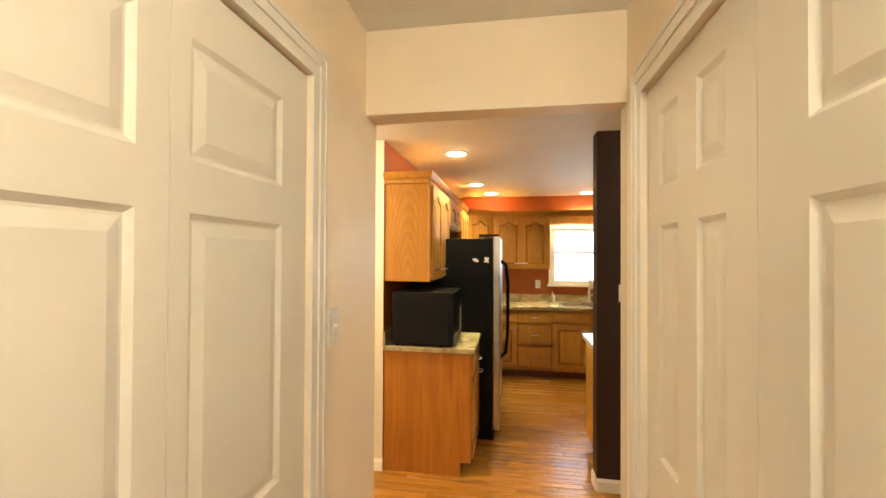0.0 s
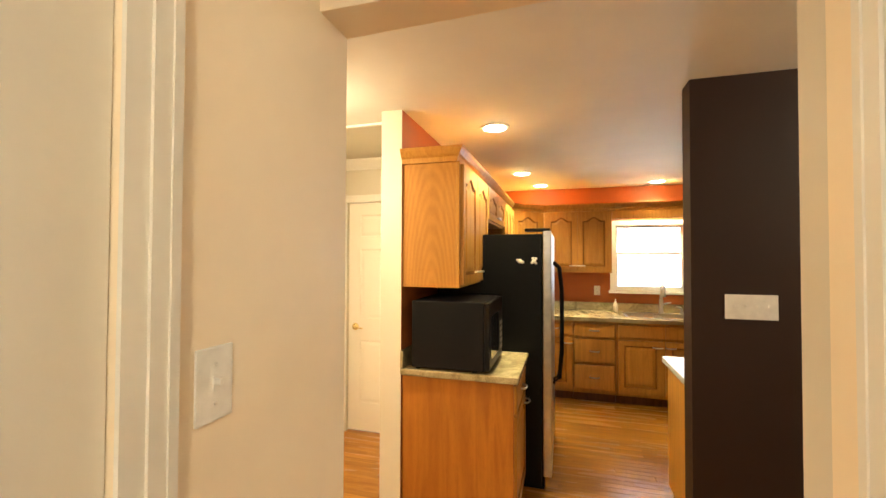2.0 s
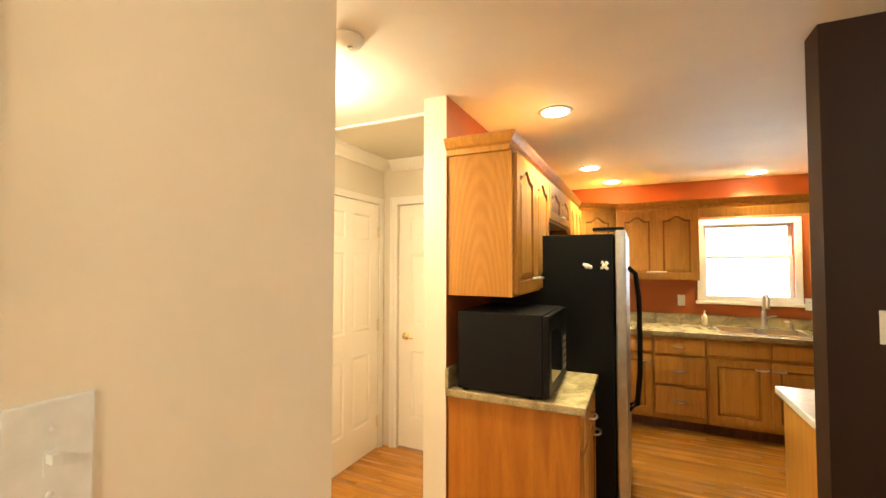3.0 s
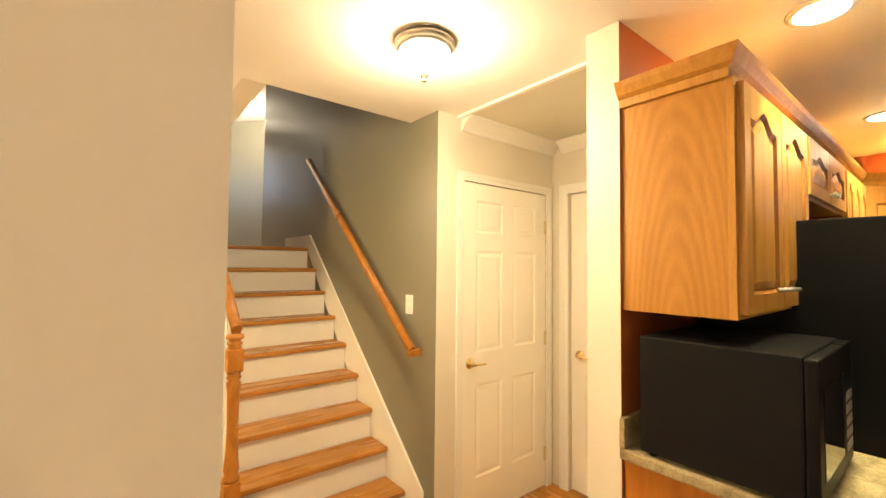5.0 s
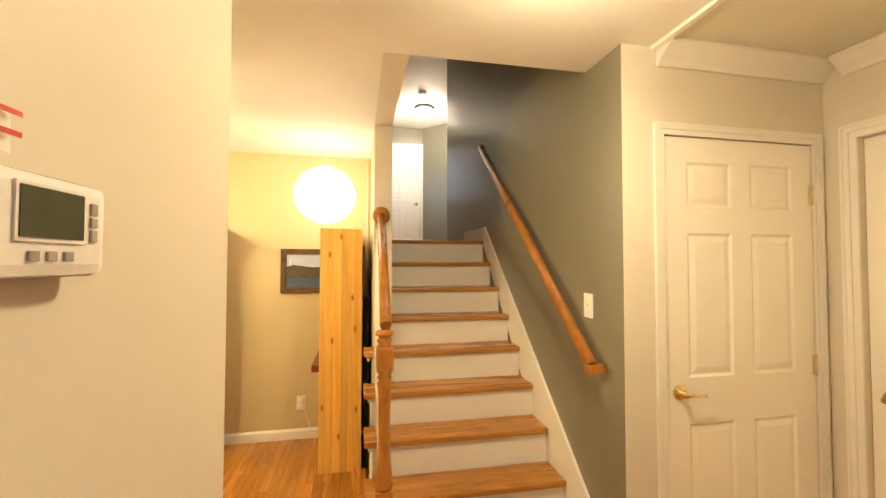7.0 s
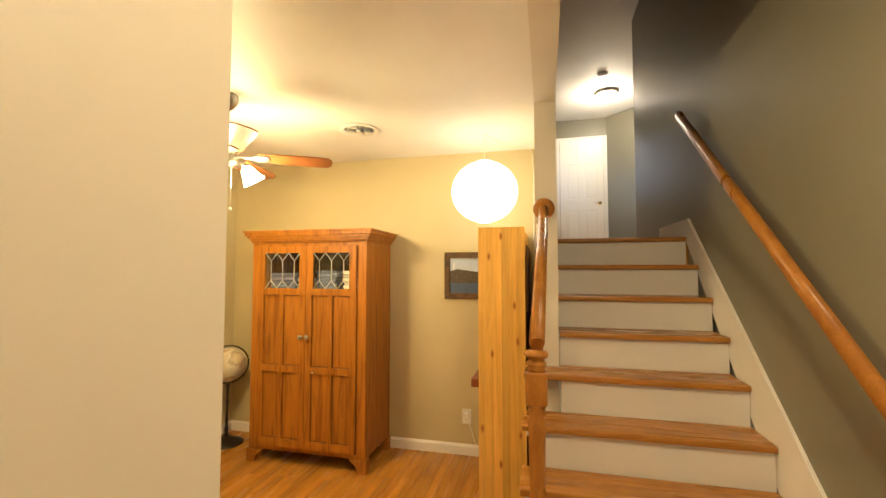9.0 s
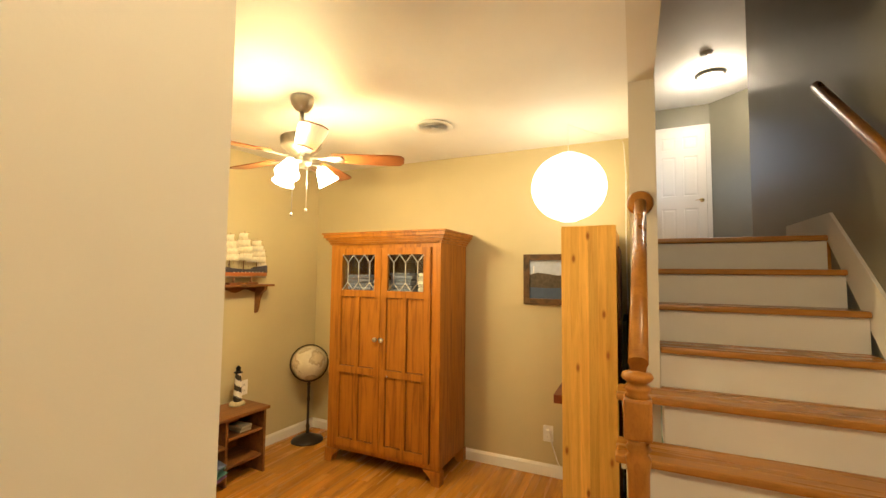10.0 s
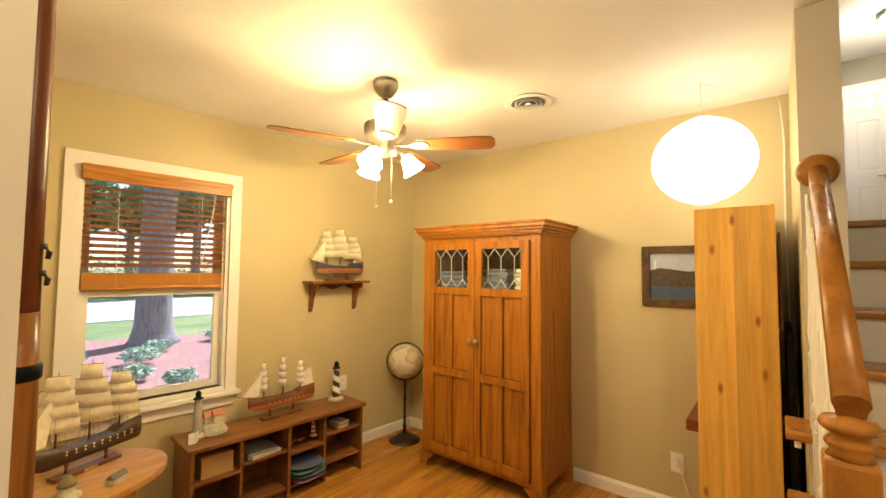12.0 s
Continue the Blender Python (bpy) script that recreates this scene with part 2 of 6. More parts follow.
OAKI = wood("oak_floor_strips", (0.43, 0.19, 0.028), (0.31, 0.125, 0.018), (1.0, 14, 14), 0.24, 9, 0.2, island=True)
TREAD = wood("oak_stair_tread", (0.43, 0.19, 0.038), (0.31, 0.125, 0.024), (14, 1.2, 14), 0.25, 9, 0.1)
CAB = wood("honey_oak_cabinet", (0.50, 0.24, 0.048), (0.42, 0.19, 0.034), (11, 11, 0.9), 0.32, 8, 0.07)
CABEND = wood("honey_oak_veneer", (0.42, 0.19, 0.034), (0.365, 0.155, 0.026), (4.2, 4.2, 0.55), 0.32, 20, 0.05, cathedral=True)
# Darker copy of the cabinet oak: puts shade into the panels' sunk rims
GROOVE = wood("groove_shade_wood", (0.31, 0.13, 0.023), (0.23, 0.09, 0.015), (11, 11, 0.9), 0.45, 8, 0.05)
PANEL = wood("red_oak_end_panel", (0.40, 0.15, 0.022), (0.31, 0.105, 0.015), (6, 6, 0.5), 0.36, 14, 0.05)
ARM = wood("golden_oak_armoire", (0.37, 0.137, 0.014), (0.20, 0.066, 0.007), (11, 11, 0.8), 0.42, 9, 0.1)
PINE = wood("knotty_pine", (0.74, 0.43, 0.098), (0.62, 0.335, 0.068), (9, 9, 0.4), 0.42, 5, 0.17, knots=True)
RAIL = wood("golden_oak_rail", (0.41, 0.172, 0.032), (0.31, 0.12, 0.022), (6, 6, 3), 0.28, 7, 0.08)
BLACK = plain("black_appliance", (0.006, 0.006, 0.006), 0.42, 0, 0.13)
STEEL = plain("brushed_steel", (0.55, 0.54, 0.52), 0.32, 1.0)
CHROME = plain("chrome", (0.8, 0.79, 0.77), 0.32, 1.0)
BRASS = plain("polished_brass", (0.86, 0.68, 0.32), 0.2, 1.0)
NICKEL = plain("brushed_nickel", (0.42, 0.39, 0.34), 0.34, 1.0)
PLASTIC = plain("white_plastic", (0.80, 0.78, 0.74), 0.35)
DARKW = wood("dark_walnut", (0.16, 0.06, 0.022), (0.08, 0.03, 0.012), (12, 12, 1), 0.35, 8, 0.1)

# ---- the large structure ----
def wall(name, x0, x1, y0, y1, z0=0.0, z1=C, mats=(CREAM,), sides=None, holes=(), along="y", label=""):
    """A wall with rectangular openings (a0, a1, z0, z1) along its length."""
    bm = B()
    if not holes:
        box(bm, x0, x1, y0, y1, z0, z1, 0, sides)
    else:
        a0, a1 = (y0, y1) if along == "y" else (x0, x1)
        cuts = sorted({a0, a1, *[h[0] for h in holes], *[h[1] for h in holes]})
        for p, q in zip(cuts, cuts[1:]):
            spans = [(z0, z1)]
            for h in holes:
                if h[0] <= p and q <= h[1]:
                    spans = [s for lo, hi in spans for s in ((lo, max(lo, h[2])), (min(hi, h[3]), hi)) if s[1] - s[0] > 1e-4]
            for lo, hi in spans:
                if along == "y":
                    box(bm, x0, x1, p, q, lo, hi, 0, sides)
                else:
                    box(bm, p, q, y0, y1, lo, hi, 0, sides)
    return structure(name, bm, list(mats), label)


HL, HR = -0.835, 0.093          # faces of the hall's side walls
AY0, AY1 = 4.707, 4.86          # the wall between hall and lobby
AX = -1.658                     # its free end
WX = -4.52                      # west wall of the study
SY = 2.30                       # window wall of the study
GY = 6.19                       # stair wall
DX = -2.32                      # wall with the panelled door
NY = 7.25                       # back of the nook
KX = -1.22                      # west wall of the kitchen
KY = 9.32                       # window wall of the kitchen
BX, BY = 0.275, 6.15            # dark wall's end and face

wall("wall_hall_west", HL - 0.12, HL, -0.9, AY0, mats=(CREAM_LIT,), holes=((2.46, 4.278, 0, 2.075),), label="cream painted hall wall with a closet opening")
wall("wall_hall_east", HR, HR + 0.12, -0.9, AY0, mats=(CREAM_LIT,), holes=((2.28, 4.532, 0, 2.07),), label="cream painted hall wall with a closet opening")
wall("wall_hall_south", HL - 0.12, HR + 0.12, -1.02, -0.9)
wall("wall_closet_west", HL - 0.8, HL - 0.7, 2.2, AY0)
wall("wall_closet_east", HR + 0.7, HR + 0.8, 2.0, AY0)
bm = B()
for f, k in zip(prism(bm, [(AX, AY0), (HL, AY0), (HL, 4.828), (AX, 4.866)], 0, C, "z"), range(9)):
    f.normal_update()
    f.material_index = 2 if abs(f.normal.x) > 0.9 and f.calc_center_median().x > -1.0 else 1 if k == 2 else 0
for f in prism(bm, [(HL, AY0), (HR, AY0), (HR, 4.79), (HL, 4.828)], 2.103, C, "z"):
    f.material_index = 2
box(bm, HR, 3.2, AY0, 4.79, 0, C)
structure("wall_lobby_south", bm, [CREAM, TAN, CREAM_LIT], "cream wall with a wide cased opening to the hall")
wall("wall_study_east", AX + 0.06, AX + 0.16, SY - 0.4, AY0, mats=(CREAM, TAN), sides={"-x": 1})
wall("wall_study_west", WX - 0.12, WX, SY - 0.4, 5.215, mats=(TAN,), label="tan painted study wall")
WIN = (-2.87, -2.113, 0.688, 1.997)   # study window opening
ob = wall("wall_study_south", -4.9, -1.5, -0.14, 0, mats=(TAN,), holes=(WIN,), along="x", label="tan painted wall with a sash window")
SROT = 4.0
SM = pose(-4.58, SY + 0.15, 0, 0, 0, -SROT) @ pose(4.58, 0, 0)
ob.matrix_basis = SM
wall("wall_stair_post", -8.85, -3.60, 5.215, 5.335, 0, 2.55, mats=(CREAM, TAN), sides={"-y": 1}, label="cream wall end beside the stairs")
wall("wall_stair_north", -5.83, DX, GY, GY + 0.1, 0, UC, mats=(GREY, CREAM), sides={"+x": 1}, label="grey-green stair wall")
wall("wall_nook_west", DX - 0.1, DX, GY + 0.1, NY + 0.1, holes=((6.388, 7.178, 0, 2.045),), label="cream wall round a panelled door")
wall("wall_nook_north", DX, -1.35, NY, NY + 0.1, holes=((-2.185, -1.40, 0, 2.045),), along="x", label="cream wall round a second door")
wall("wall_wing", -1.35, KX, 6.155, KY + 0.1, mats=(CREAM, ORANGE), sides={"+x": 1}, label="wall end, cream with an orange kitchen side")
KWIN = (0.285, 1.045, 1.175, 1.955)
wall("wall_kitchen_north", KX, 3.2, KY, KY + 0.12, mats=(ORANGE,), holes=(KWIN,), along="x", label="burnt orange kitchen wall with a window")
wall("wall_dark", BX, 3.2, BY, BY + 0.13, mats=(BROWN,), label="dark brown painted wall end")
wall("wall_east", 3.2, 3.3, AY0, KY + 0.12, mats=(CREAM,))

bm = B()
box(bm, -2.60, 3.3, -1.02, KY + 0.12, C, C + 0.14)
box(bm, -5.0, -2.60, 1.2, 5.215, C, C + 0.14)
structure("ceiling", bm, CEIL, "smooth white ceiling with a stair opening")

bm = B()
box(bm, -3.6, -2.604, 5.215, 5.33, C - 0.0, UC)       # well sides
structure("wall_well_south", bm, CREAM)
bm = B()
box(bm, -2.604, -2.5, 5.33, GY, C + 0.14, UC)
structure("wall_well_east", bm, GREY)
# upper hall
wall("wall_upper_west", -8.85, -8.72, 5.1, 7.7, UP, UC, mats=(GREY,), label="grey wall at the end of the upper hall")
bm = B()
prism(bm, [(-8.72, 6.32), (-7.40, 7.64), (-7.52, 7.70), (-8.72, 6.50)], UP, UC, "z")
structure("wall_upper_north", bm, GREY, "grey angled wall of the upper hall")
wall("wall_upper_far", -8.0, -5.7, 7.6, 7.7, UP, UC, mats=(GREY,))
wall("wall_upper_side", -5.83, -5.73, GY + 0.1, 7.7, UP, UC, mats=(GREY,))
wall("wall_upper_south", -8.85, -3.6, 5.215, 5.335, 2.55, UC, mats=(GREY,), holes=((-8.45, -7.65, 2.63, 3.49),), along="x")
bm = B()
box(bm, -8.9, -2.4, 4.3, 7.8, UC, UC + 0.1)
structure("ceiling_upper", bm, CEIL, "white ceiling over the stairs")
bm = B()
box(bm, -8.9, -4.26, 5.335, 7.7, UP - 0.2, UP)
structure("floor_upper", bm, TREAD, "oak floor of the upper landing")

floor_bm = B()
for x0, x1, y0, y1 in ((-4.62, -1.46, 2.12, 4.70), (-4.62, 3.25, 4.70, 6.25), (-2.40, 3.25, 6.25, KY + 0.1), (-1.7, 0.9, -1.0, 4.70)):
    box(floor_bm, x0, x1, y0, y1, -0.15, -0.016)
floor = structure("floor", floor_bm, DARKW, "narrow golden oak strip floor")

# ---- doors, trim and fittings ----
def raised(bm, u0, u1, v0, v1, depth, arch=0.0, n=10):
    """A raised panel in local x (width) and z (height), its field at y=0 and its sunk rim at y=depth. arch: rise of its top."""
    def outline(d):
        a0, a1, b0, b1 = u0 + d, u1 - d, v0 + d, v1 - d
        pts = [(a0, b0), (a1, b0)]
        if arch > 0:
            for i in range(n + 1):
                s = i / n
                w = abs(2 * s - 1)
                lift = 0.0 if w > 0.72 else 0.5 * (1 + math.cos(math.pi * w / 0.72))
                pts.append((a1 + (a0 - a1) * s, b1 - arch * (1 - lift)))
        else:
            pts += [(a1, b1), (a0, b1)]
        return pts
    loops = []
    for d, y in ((0.0, 0.0), (0.011, depth), (0.016, depth), (0.040, depth * 0.25)):
        loops.append([bm.verts.new((p[0], y, p[1])) for p in outline(d)])
    for k, (a, b) in enumerate(zip(loops, loops[1:])):
        m = len(a)
        for i in range(m):
            bm.faces.new((a[i], a[(i + 1) % m], b[(i + 1) % m], b[i])).material_index = 1 if k < 2 else 0
    bm.faces.new(loops[-1])


def rails_and_stiles(bm, w, h, t, cells):
    """The frame of a panelled leaf: all of the face that no cell takes; the leaf's back is one slab."""
    us = sorted({0, w, *[c[0] for c in cells], *[c[1] for c in cells]})
    vs = sorted({0, h, *[c[2] for c in cells], *[c[3] for c in cells]})
    box(bm, 0, w, t * 0.45, t, 0, h)
    for a, b in zip(us, us[1:]):
        for c, d in zip(vs, vs[1:]):
            if any(k[0] <= a and b <= k[1] and k[2] <= c and d <= k[3] for k in cells):
                continue
            box(bm, a, b, 0, t * 0.45 - 0.0005, c, d)


def panel_leaf(name, w, h, cells, parent, m, mat=None, t=0.035, depth=0.006):
    """A moulded leaf, face towards local -y, with every raised panel as a part of its own."""
    mat = mat or DOORW
    bm = B()
    rails_and_stiles(bm, w, h, t, cells)
    leaf = part(name, bm, mat, parent)
    leaf.matrix_basis = m
    for c in cells:
        bm = B()
        raised(bm, *c, depth)
        part("raised_panel", bm, [mat, mat], leaf)
    return leaf


def six(w, h, s=0.11, mid=0.1):
    col = (w - 2 * s - mid) / 2
    rows = ((0.245, 0.80), (0.995, 1.615), (1.725, 1.925))
    return [(a, a + col, lo, hi) for lo, hi in rows for a in (s, s + col + mid)]


def lever(parent, m, flip=1):
    """A brass lever set, out along local -y, lever towards local +x."""
    bm = B()
    lathe(bm, [(0.0, 0.0), (0.032, 0.0), (0.032, -0.006), (0.026, -0.012), (0.013, -0.016), (0.012, -0.045), (0.0, -0.047)], 18, axis="y")
    tube(bm, [(0, -0.045, 0), (0.025 * flip, -0.049, 0.002), (0.06 * flip, -0.049, -0.003), (0.092 * flip, -0.047, -0.006)], [0.009, 0.0085, 0.0065, 0.005], 8)
    ob = part("lever_handle", bm, BRASS, parent, "polished brass lever handle")
    ob.matrix_basis = m


def hinge(parent, m):
    bm = B()
    box(bm, -0.012, 0.012, -0.004, 0.002, -0.045, 0.045)
    lathe(bm, [(0.006, -0.048), (0.006, 0.048)], 8, (0.0, -0.006, 0))
    part("hinge", bm, plain("aged_brass", (0.62, 0.53, 0.34), 0.4, 0.6), parent).matrix_basis = m


def casing(name, w, h, m, width=0.062, parent=None, proud=0.016):
    """Three lengths of stepped trim round an opening w by h, standing proud of local y=0 towards -y."""
    bm = B()
    for k, (o0, o1, p) in enumerate(((0.0, width, proud * 0.6), (width * 0.45, width, proud), (width * 0.8, width, proud * 1.25))):
        q0, q1 = -p, (0.0 if k == 0 else -proud * 0.6 if k == 1 else -proud)
        box(bm, -o1, -o0, q0, q1, 0, h + o1)
        box(bm, w + o0, w + o1, q0, q1, 0, h + o1)
        box(bm, -o0 if o0 else 0, w + o0, q0, q1, h + o0, h + o1)
    ob = structure(name, bm, TRIM, "white moulded door trim", "trim")
    ob.matrix_basis = m
    return ob


# folding moulded leaves in the hall's closets
def closet_leaf(parent, m, w, h, cols, rows):
    leaf = panel_leaf("closet_leaf", w, h, [(a, b, lo - 0.012, hi - 0.012) for lo, hi in rows for a, b in cols], parent, m, CLOSET, 0.035, 0.009)
    return leaf


west_closet = thing("door_1", "white moulded folding closet doors, closed", "closet door", kind="structure")
rowsW = ((0.25, 0.90), (1.03, 1.652), (1.745, 1.962))
closet_leaf(west_closet, pose(HL - 0.012, 3.819, 0.012, 0, 0, 90), 0.457, 2.056, ((0.043, 0.337),), rowsW)
for y in (3.361, 2.903):
    closet_leaf(west_closet, pose(HL - 0.012, y, 0.012, 0, 0, 90), 0.456, 2.056, ((0.095, 0.394),), rowsW)
closet_leaf(west_closet, pose(HL - 0.012, 2.462, 0.012, 0, 0, 90), 0.439, 2.056, ((0.08, 0.374),), rowsW)
east_closet = thing("door_2", "white moulded folding closet doors, closed", "closet door", kind="structure")
rowsE = ((0.25, 0.90), (1.03, 1.664), (1.77, 1.975))
closet_leaf(east_closet, pose(HR + 0.012, 4.531, 0.012, 0, 0, -90), 0.556, 2.052, ((0.097, 0.226), (0.330, 0.456)), rowsE)
for y in (3.973, 3.415, 2.857):
    closet_leaf(east_closet, pose(HR + 0.012, y, 0.012, 0, 0, -90), 0.556, 2.052, ((0.118, 0.452),), rowsE)
casing("trim_closet_west", 1.818, 2.075, pose(HL, 2.46, 0, 0, 0, 90), 0.074, proud=0.013)
casing("trim_closet_east", 2.252, 2.07, pose(HR, 4.532, 0, 0, 0, -90), 0.085, proud=0.013)

# hinged panelled doors in the nook and upstairs
d1 = thing("door_3", "white six-panel door with brass lever, closed", "door", kind="structure")
leaf = panel_leaf("door_leaf", 0.78, 2.03, six(0.78, 2.03), d1, pose(DX - 0.006, 6.393, 0.01, 0, 0, 90))
lever(leaf, pose(0.06, 0, 0.935))
for z in (0.22, 1.02, 1.80):
    hinge(leaf, pose(0.777, -0.001, z))
casing("trim_door_nook_west", 0.79, 2.045, pose(DX, 6.388, 0, 0, 0, 90), 0.05, proud=0.009)
d2 = thing("door_4", "white six-panel door with brass lever, closed", "door", kind="structure")
leaf = panel_leaf("door_leaf", 0.78, 2.03, six(0.78, 2.03), d2, pose(-2.182, NY + 0.03, 0.01))
lever(leaf, pose(0.07, 0, 0.92))
casing("trim_door_nook_north", 0.785, 2.045, pose(-2.185, NY, 0), 0.062)
d3 = thing("door_5", "white six-panel door at the end of the upper hall", "door", kind="structure")
leaf = panel_leaf("door_leaf", 0.715, 2.03, six(0.715, 2.03), d3, pose(-8.70, 5.545, UP + 0.01, 0, 0, 90))
lever(leaf, pose(0.65, 0, 0.92), -1)
casing("trim_door_upper", 0.725, 2.04, pose(-8.72, 5.54, UP, 0, 0, 90), 0.06)


def skirting(name, x0, y0, x1, y1, h=0.085, t=0.013, side=1):
    """A length of baseboard along a wall's foot, its face to the left of the run."""
    L = math.hypot(x1 - x0, y1 - y0)
    bm = B()
    prism(bm, [(0, 0.0), (t * side, 0.0), (t * side, h - 0.018), (t * 0.55 * side, h - 0.006), (t * 0.35 * side, h), (0, h)], 0, L, "x")
    ob = structure(name, bm, TRIM, "white painted baseboard", "baseboard")
    ob.matrix_basis = pose(x0, y0, 0, 0, 0, math.degrees(math.atan2(y1 - y0, x1 - x0)))


skirting("baseboard", HL, 4.36, HL, 4.828, side=-1)
skirting("baseboard", AX, 4.866, HL, 4.828)
skirting("baseboard", HR, 4.63, HR, 4.79)
skirting("baseboard", AX, AY0, AX, 4.866)
skirting("baseboard", -1.354, 6.155, -1.216, 6.155, side=-1)
skirting("baseboard", -1.35, 6.155, -1.35, NY)
skirting("baseboard", BX, BY, 3.2, BY, side=-1)
skirting("baseboard", BX, BY, BX, BY + 0.13)
skirting("baseboard", DX, GY, DX, 6.315, side=-1)
skirting("baseboard", WX, 2.45, WX, 5.215, side=-1)
skirting("baseboard", WX, 5.215, -3.60, 5.215, side=-1)
ob = None
bm = B()
prism(bm, [(0, 0.0), (0.013, 0.0), (0.013, 0.067), (0.007, 0.079), (0.004, 0.085), (0, 0.085)], -4.56, -1.56, "x")
ob = structure("baseboard", bm, TRIM, "white painted baseboard", "baseboard")
ob.matrix_basis = SM

# nook ceiling: a hatch set in trim
bm = B()
box(bm, DX, -1.35, 6.332, 6.358, C - 0.014, C)
structure("trim_nook_strip", bm, TRIM, "thin white ceiling strip", "trim")
bm = B()
prism(bm, [(DX, C - 0.085), (DX + 0.012, C - 0.085), (DX + 0.022, C - 0.066), (DX + 0.066, C - 0.026), (DX + 0.088, C - 0.014), (DX + 0.088, C), (DX, C)], 6.36, NY, "y")
prism(bm, [(NY, C - 0.085), (NY - 0.012, C - 0.085), (NY - 0.022, C - 0.066), (NY - 0.066, C - 0.026), (NY - 0.088, C - 0.014), (NY - 0.088, C), (NY, C)], DX + 0.088, -1.35, "x")
structure("trim_nook_cove", bm, TRIM, "white cove moulding", "trim")
bm = B()
box(bm, DX + 0.09, -1.352, 6.36, NY - 0.09, C - 0.004, C - 0.001)
structure("ceiling_hatch", bm, paint("hatch_paint", (0.68, 0.64, 0.53), 0.6), "painted attic hatch panel in the ceiling")


def switch_plate(label, m, gangs=1, toggles=True, w=None, h=0.115, group=""):
    """A plate in local xz, face to local -y."""
    w = w or 0.07 + 0.046 * (gangs - 1)
    ob = thing("light_switch" if toggles else "wall_outlet", label, "light switch" if toggles else "outlet", m, group)
    bm = B()
    box(bm, -w / 2, w / 2, -0.006, -0.0005, -h / 2, h / 2, bevel=0.0025)
    part("plate", bm, PLASTIC, ob)
    for g in range(gangs):
        x = (g - (gangs - 1) / 2) * 0.046
        if toggles:
            bm = B()
            box(bm, x - 0.0055, x + 0.0055, -0.0075, -0.0055, -0.012, 0.012)
            box(bm, x - 0.004, x + 0.004, -0.019, -0.007, 0.0, 0.009)
            part("toggle", bm, PLASTIC, ob)
            for z in (-0.03, 0.03):
                bm = B()
                lathe(bm, [(0.0, -0.0085), (0.003, -0.0075), (0.003, -0.0055)], 8, (x, 0, z), axis="y")
                part("screw", bm, PLASTIC, ob)
        else:
            for z in (-0.02, 0.02):
                bm = B()
                box(bm, x - 0.015, x + 0.015, -0.0085, -0.0055, z - 0.013, z + 0.013, bevel=0.003)
                part("socket", bm, PLASTIC, ob)
                for dx in (-0.006, 0.006):
                    bm = B()
                    box(bm, x + dx - 0.001, x + dx + 0.001, -0.009, -0.0083, z - 0.004, z + 0.005)
                    part("slot", bm, BLACK, ob)
    return ob


switch_plate("white toggle light switch on the cream hall wall", pose(HL, 4.424, 1.357, 0, 0, 90), 1)
switch_plate("white switch plate with four toggles on dark wall", pose(0.52, BY, 1.328), 4, w=0.212)
switch_plate("white light switch on the grey stair wall", pose(-2.585, GY, 1.292), 1, w=0.075)

# thermostat with a folded note behind it
th = thing("thermostat", "white wall thermostat with a grey screen and buttons", "thermostat", pose(-1.175, 4.8432, 1.526, 0, 0, 177.3))
bm = B()
box(bm, -0.054, 0.054, -0.012, -0.001, -0.038, 0.036, bevel=0.004)
part("back_plate", bm, plain("aged_plastic", (0.60, 0.53, 0.45), 0.5), th)
bm = B()
box(bm, -0.070, 0.070, -0.031, -0.012, -0.0425, 0.0405, bevel=0.011)
part("case", bm, PLASTIC, th)
bm = B()
box(bm, -0.036, 0.036, -0.0330, -0.0305, -0.014, 0.031)
part("bezel", bm, PLASTIC, th)
bm = B()
box(bm, -0.033, 0.033, -0.0340, -0.0328, -0.011, 0.028)
part("screen", bm, plain("lcd_screen", (0.075, 0.08, 0.055), 0.18), th, "dark grey-green display")
BTN = plain("button_grey", (0.36, 0.32, 0.28), 0.5)
for x, z, w, h in ((-0.018, -0.025, 0.010, 0.008), (0.0, -0.025, 0.010, 0.008), (0.018, -0.025, 0.010, 0.008), (0.048, 0.018, 0.008, 0.011), (0.048, 0.006, 0.008, 0.009), (0.048, -0.006, 0.008, 0.011)):
    bm = B()
    box(bm, x - w / 2, x + w / 2, -0.0335, -0.0305, z - h / 2, z + h / 2, bevel=0.001)
    part("button", bm, BTN, th)
PAPER = plain("white_paper", (0.78, 0.76, 0.70), 0.8)
note = thing("paper_note", "folded white paper note with red lines behind thermostat", "paper", pose(-1.130, 4.848, 1.556, 0, 0, 177.3))
bm = B()
for i in range(6):
    a, b = -0.033 + 0.011 * i, -0.033 + 0.011 * (i + 1)
    ya, yb = -0.003 - 0.006 * math.sin(i * 0.55), -0.003 - 0.006 * math.sin((i + 1) * 0.55)
    fs = prism(bm, [(a, ya), (b, yb), (b, yb - 0.0006), (a, ya - 0.0006)], 0.024, 0.058, "z")
bmesh.ops.remove_doubles(bm, verts=bm.verts, dist=0.0001)
part("sheet", bm, PAPER, note)
RED = plain("red_ink", (0.62, 0.06, 0.04), 0.6)
for z in (0.036, 0.052):
    bm = B()
    box(bm, -0.032, 0.032, -0.0112, -0.0100, z, z + 0.004)
    part("printed_line", bm, RED, note)


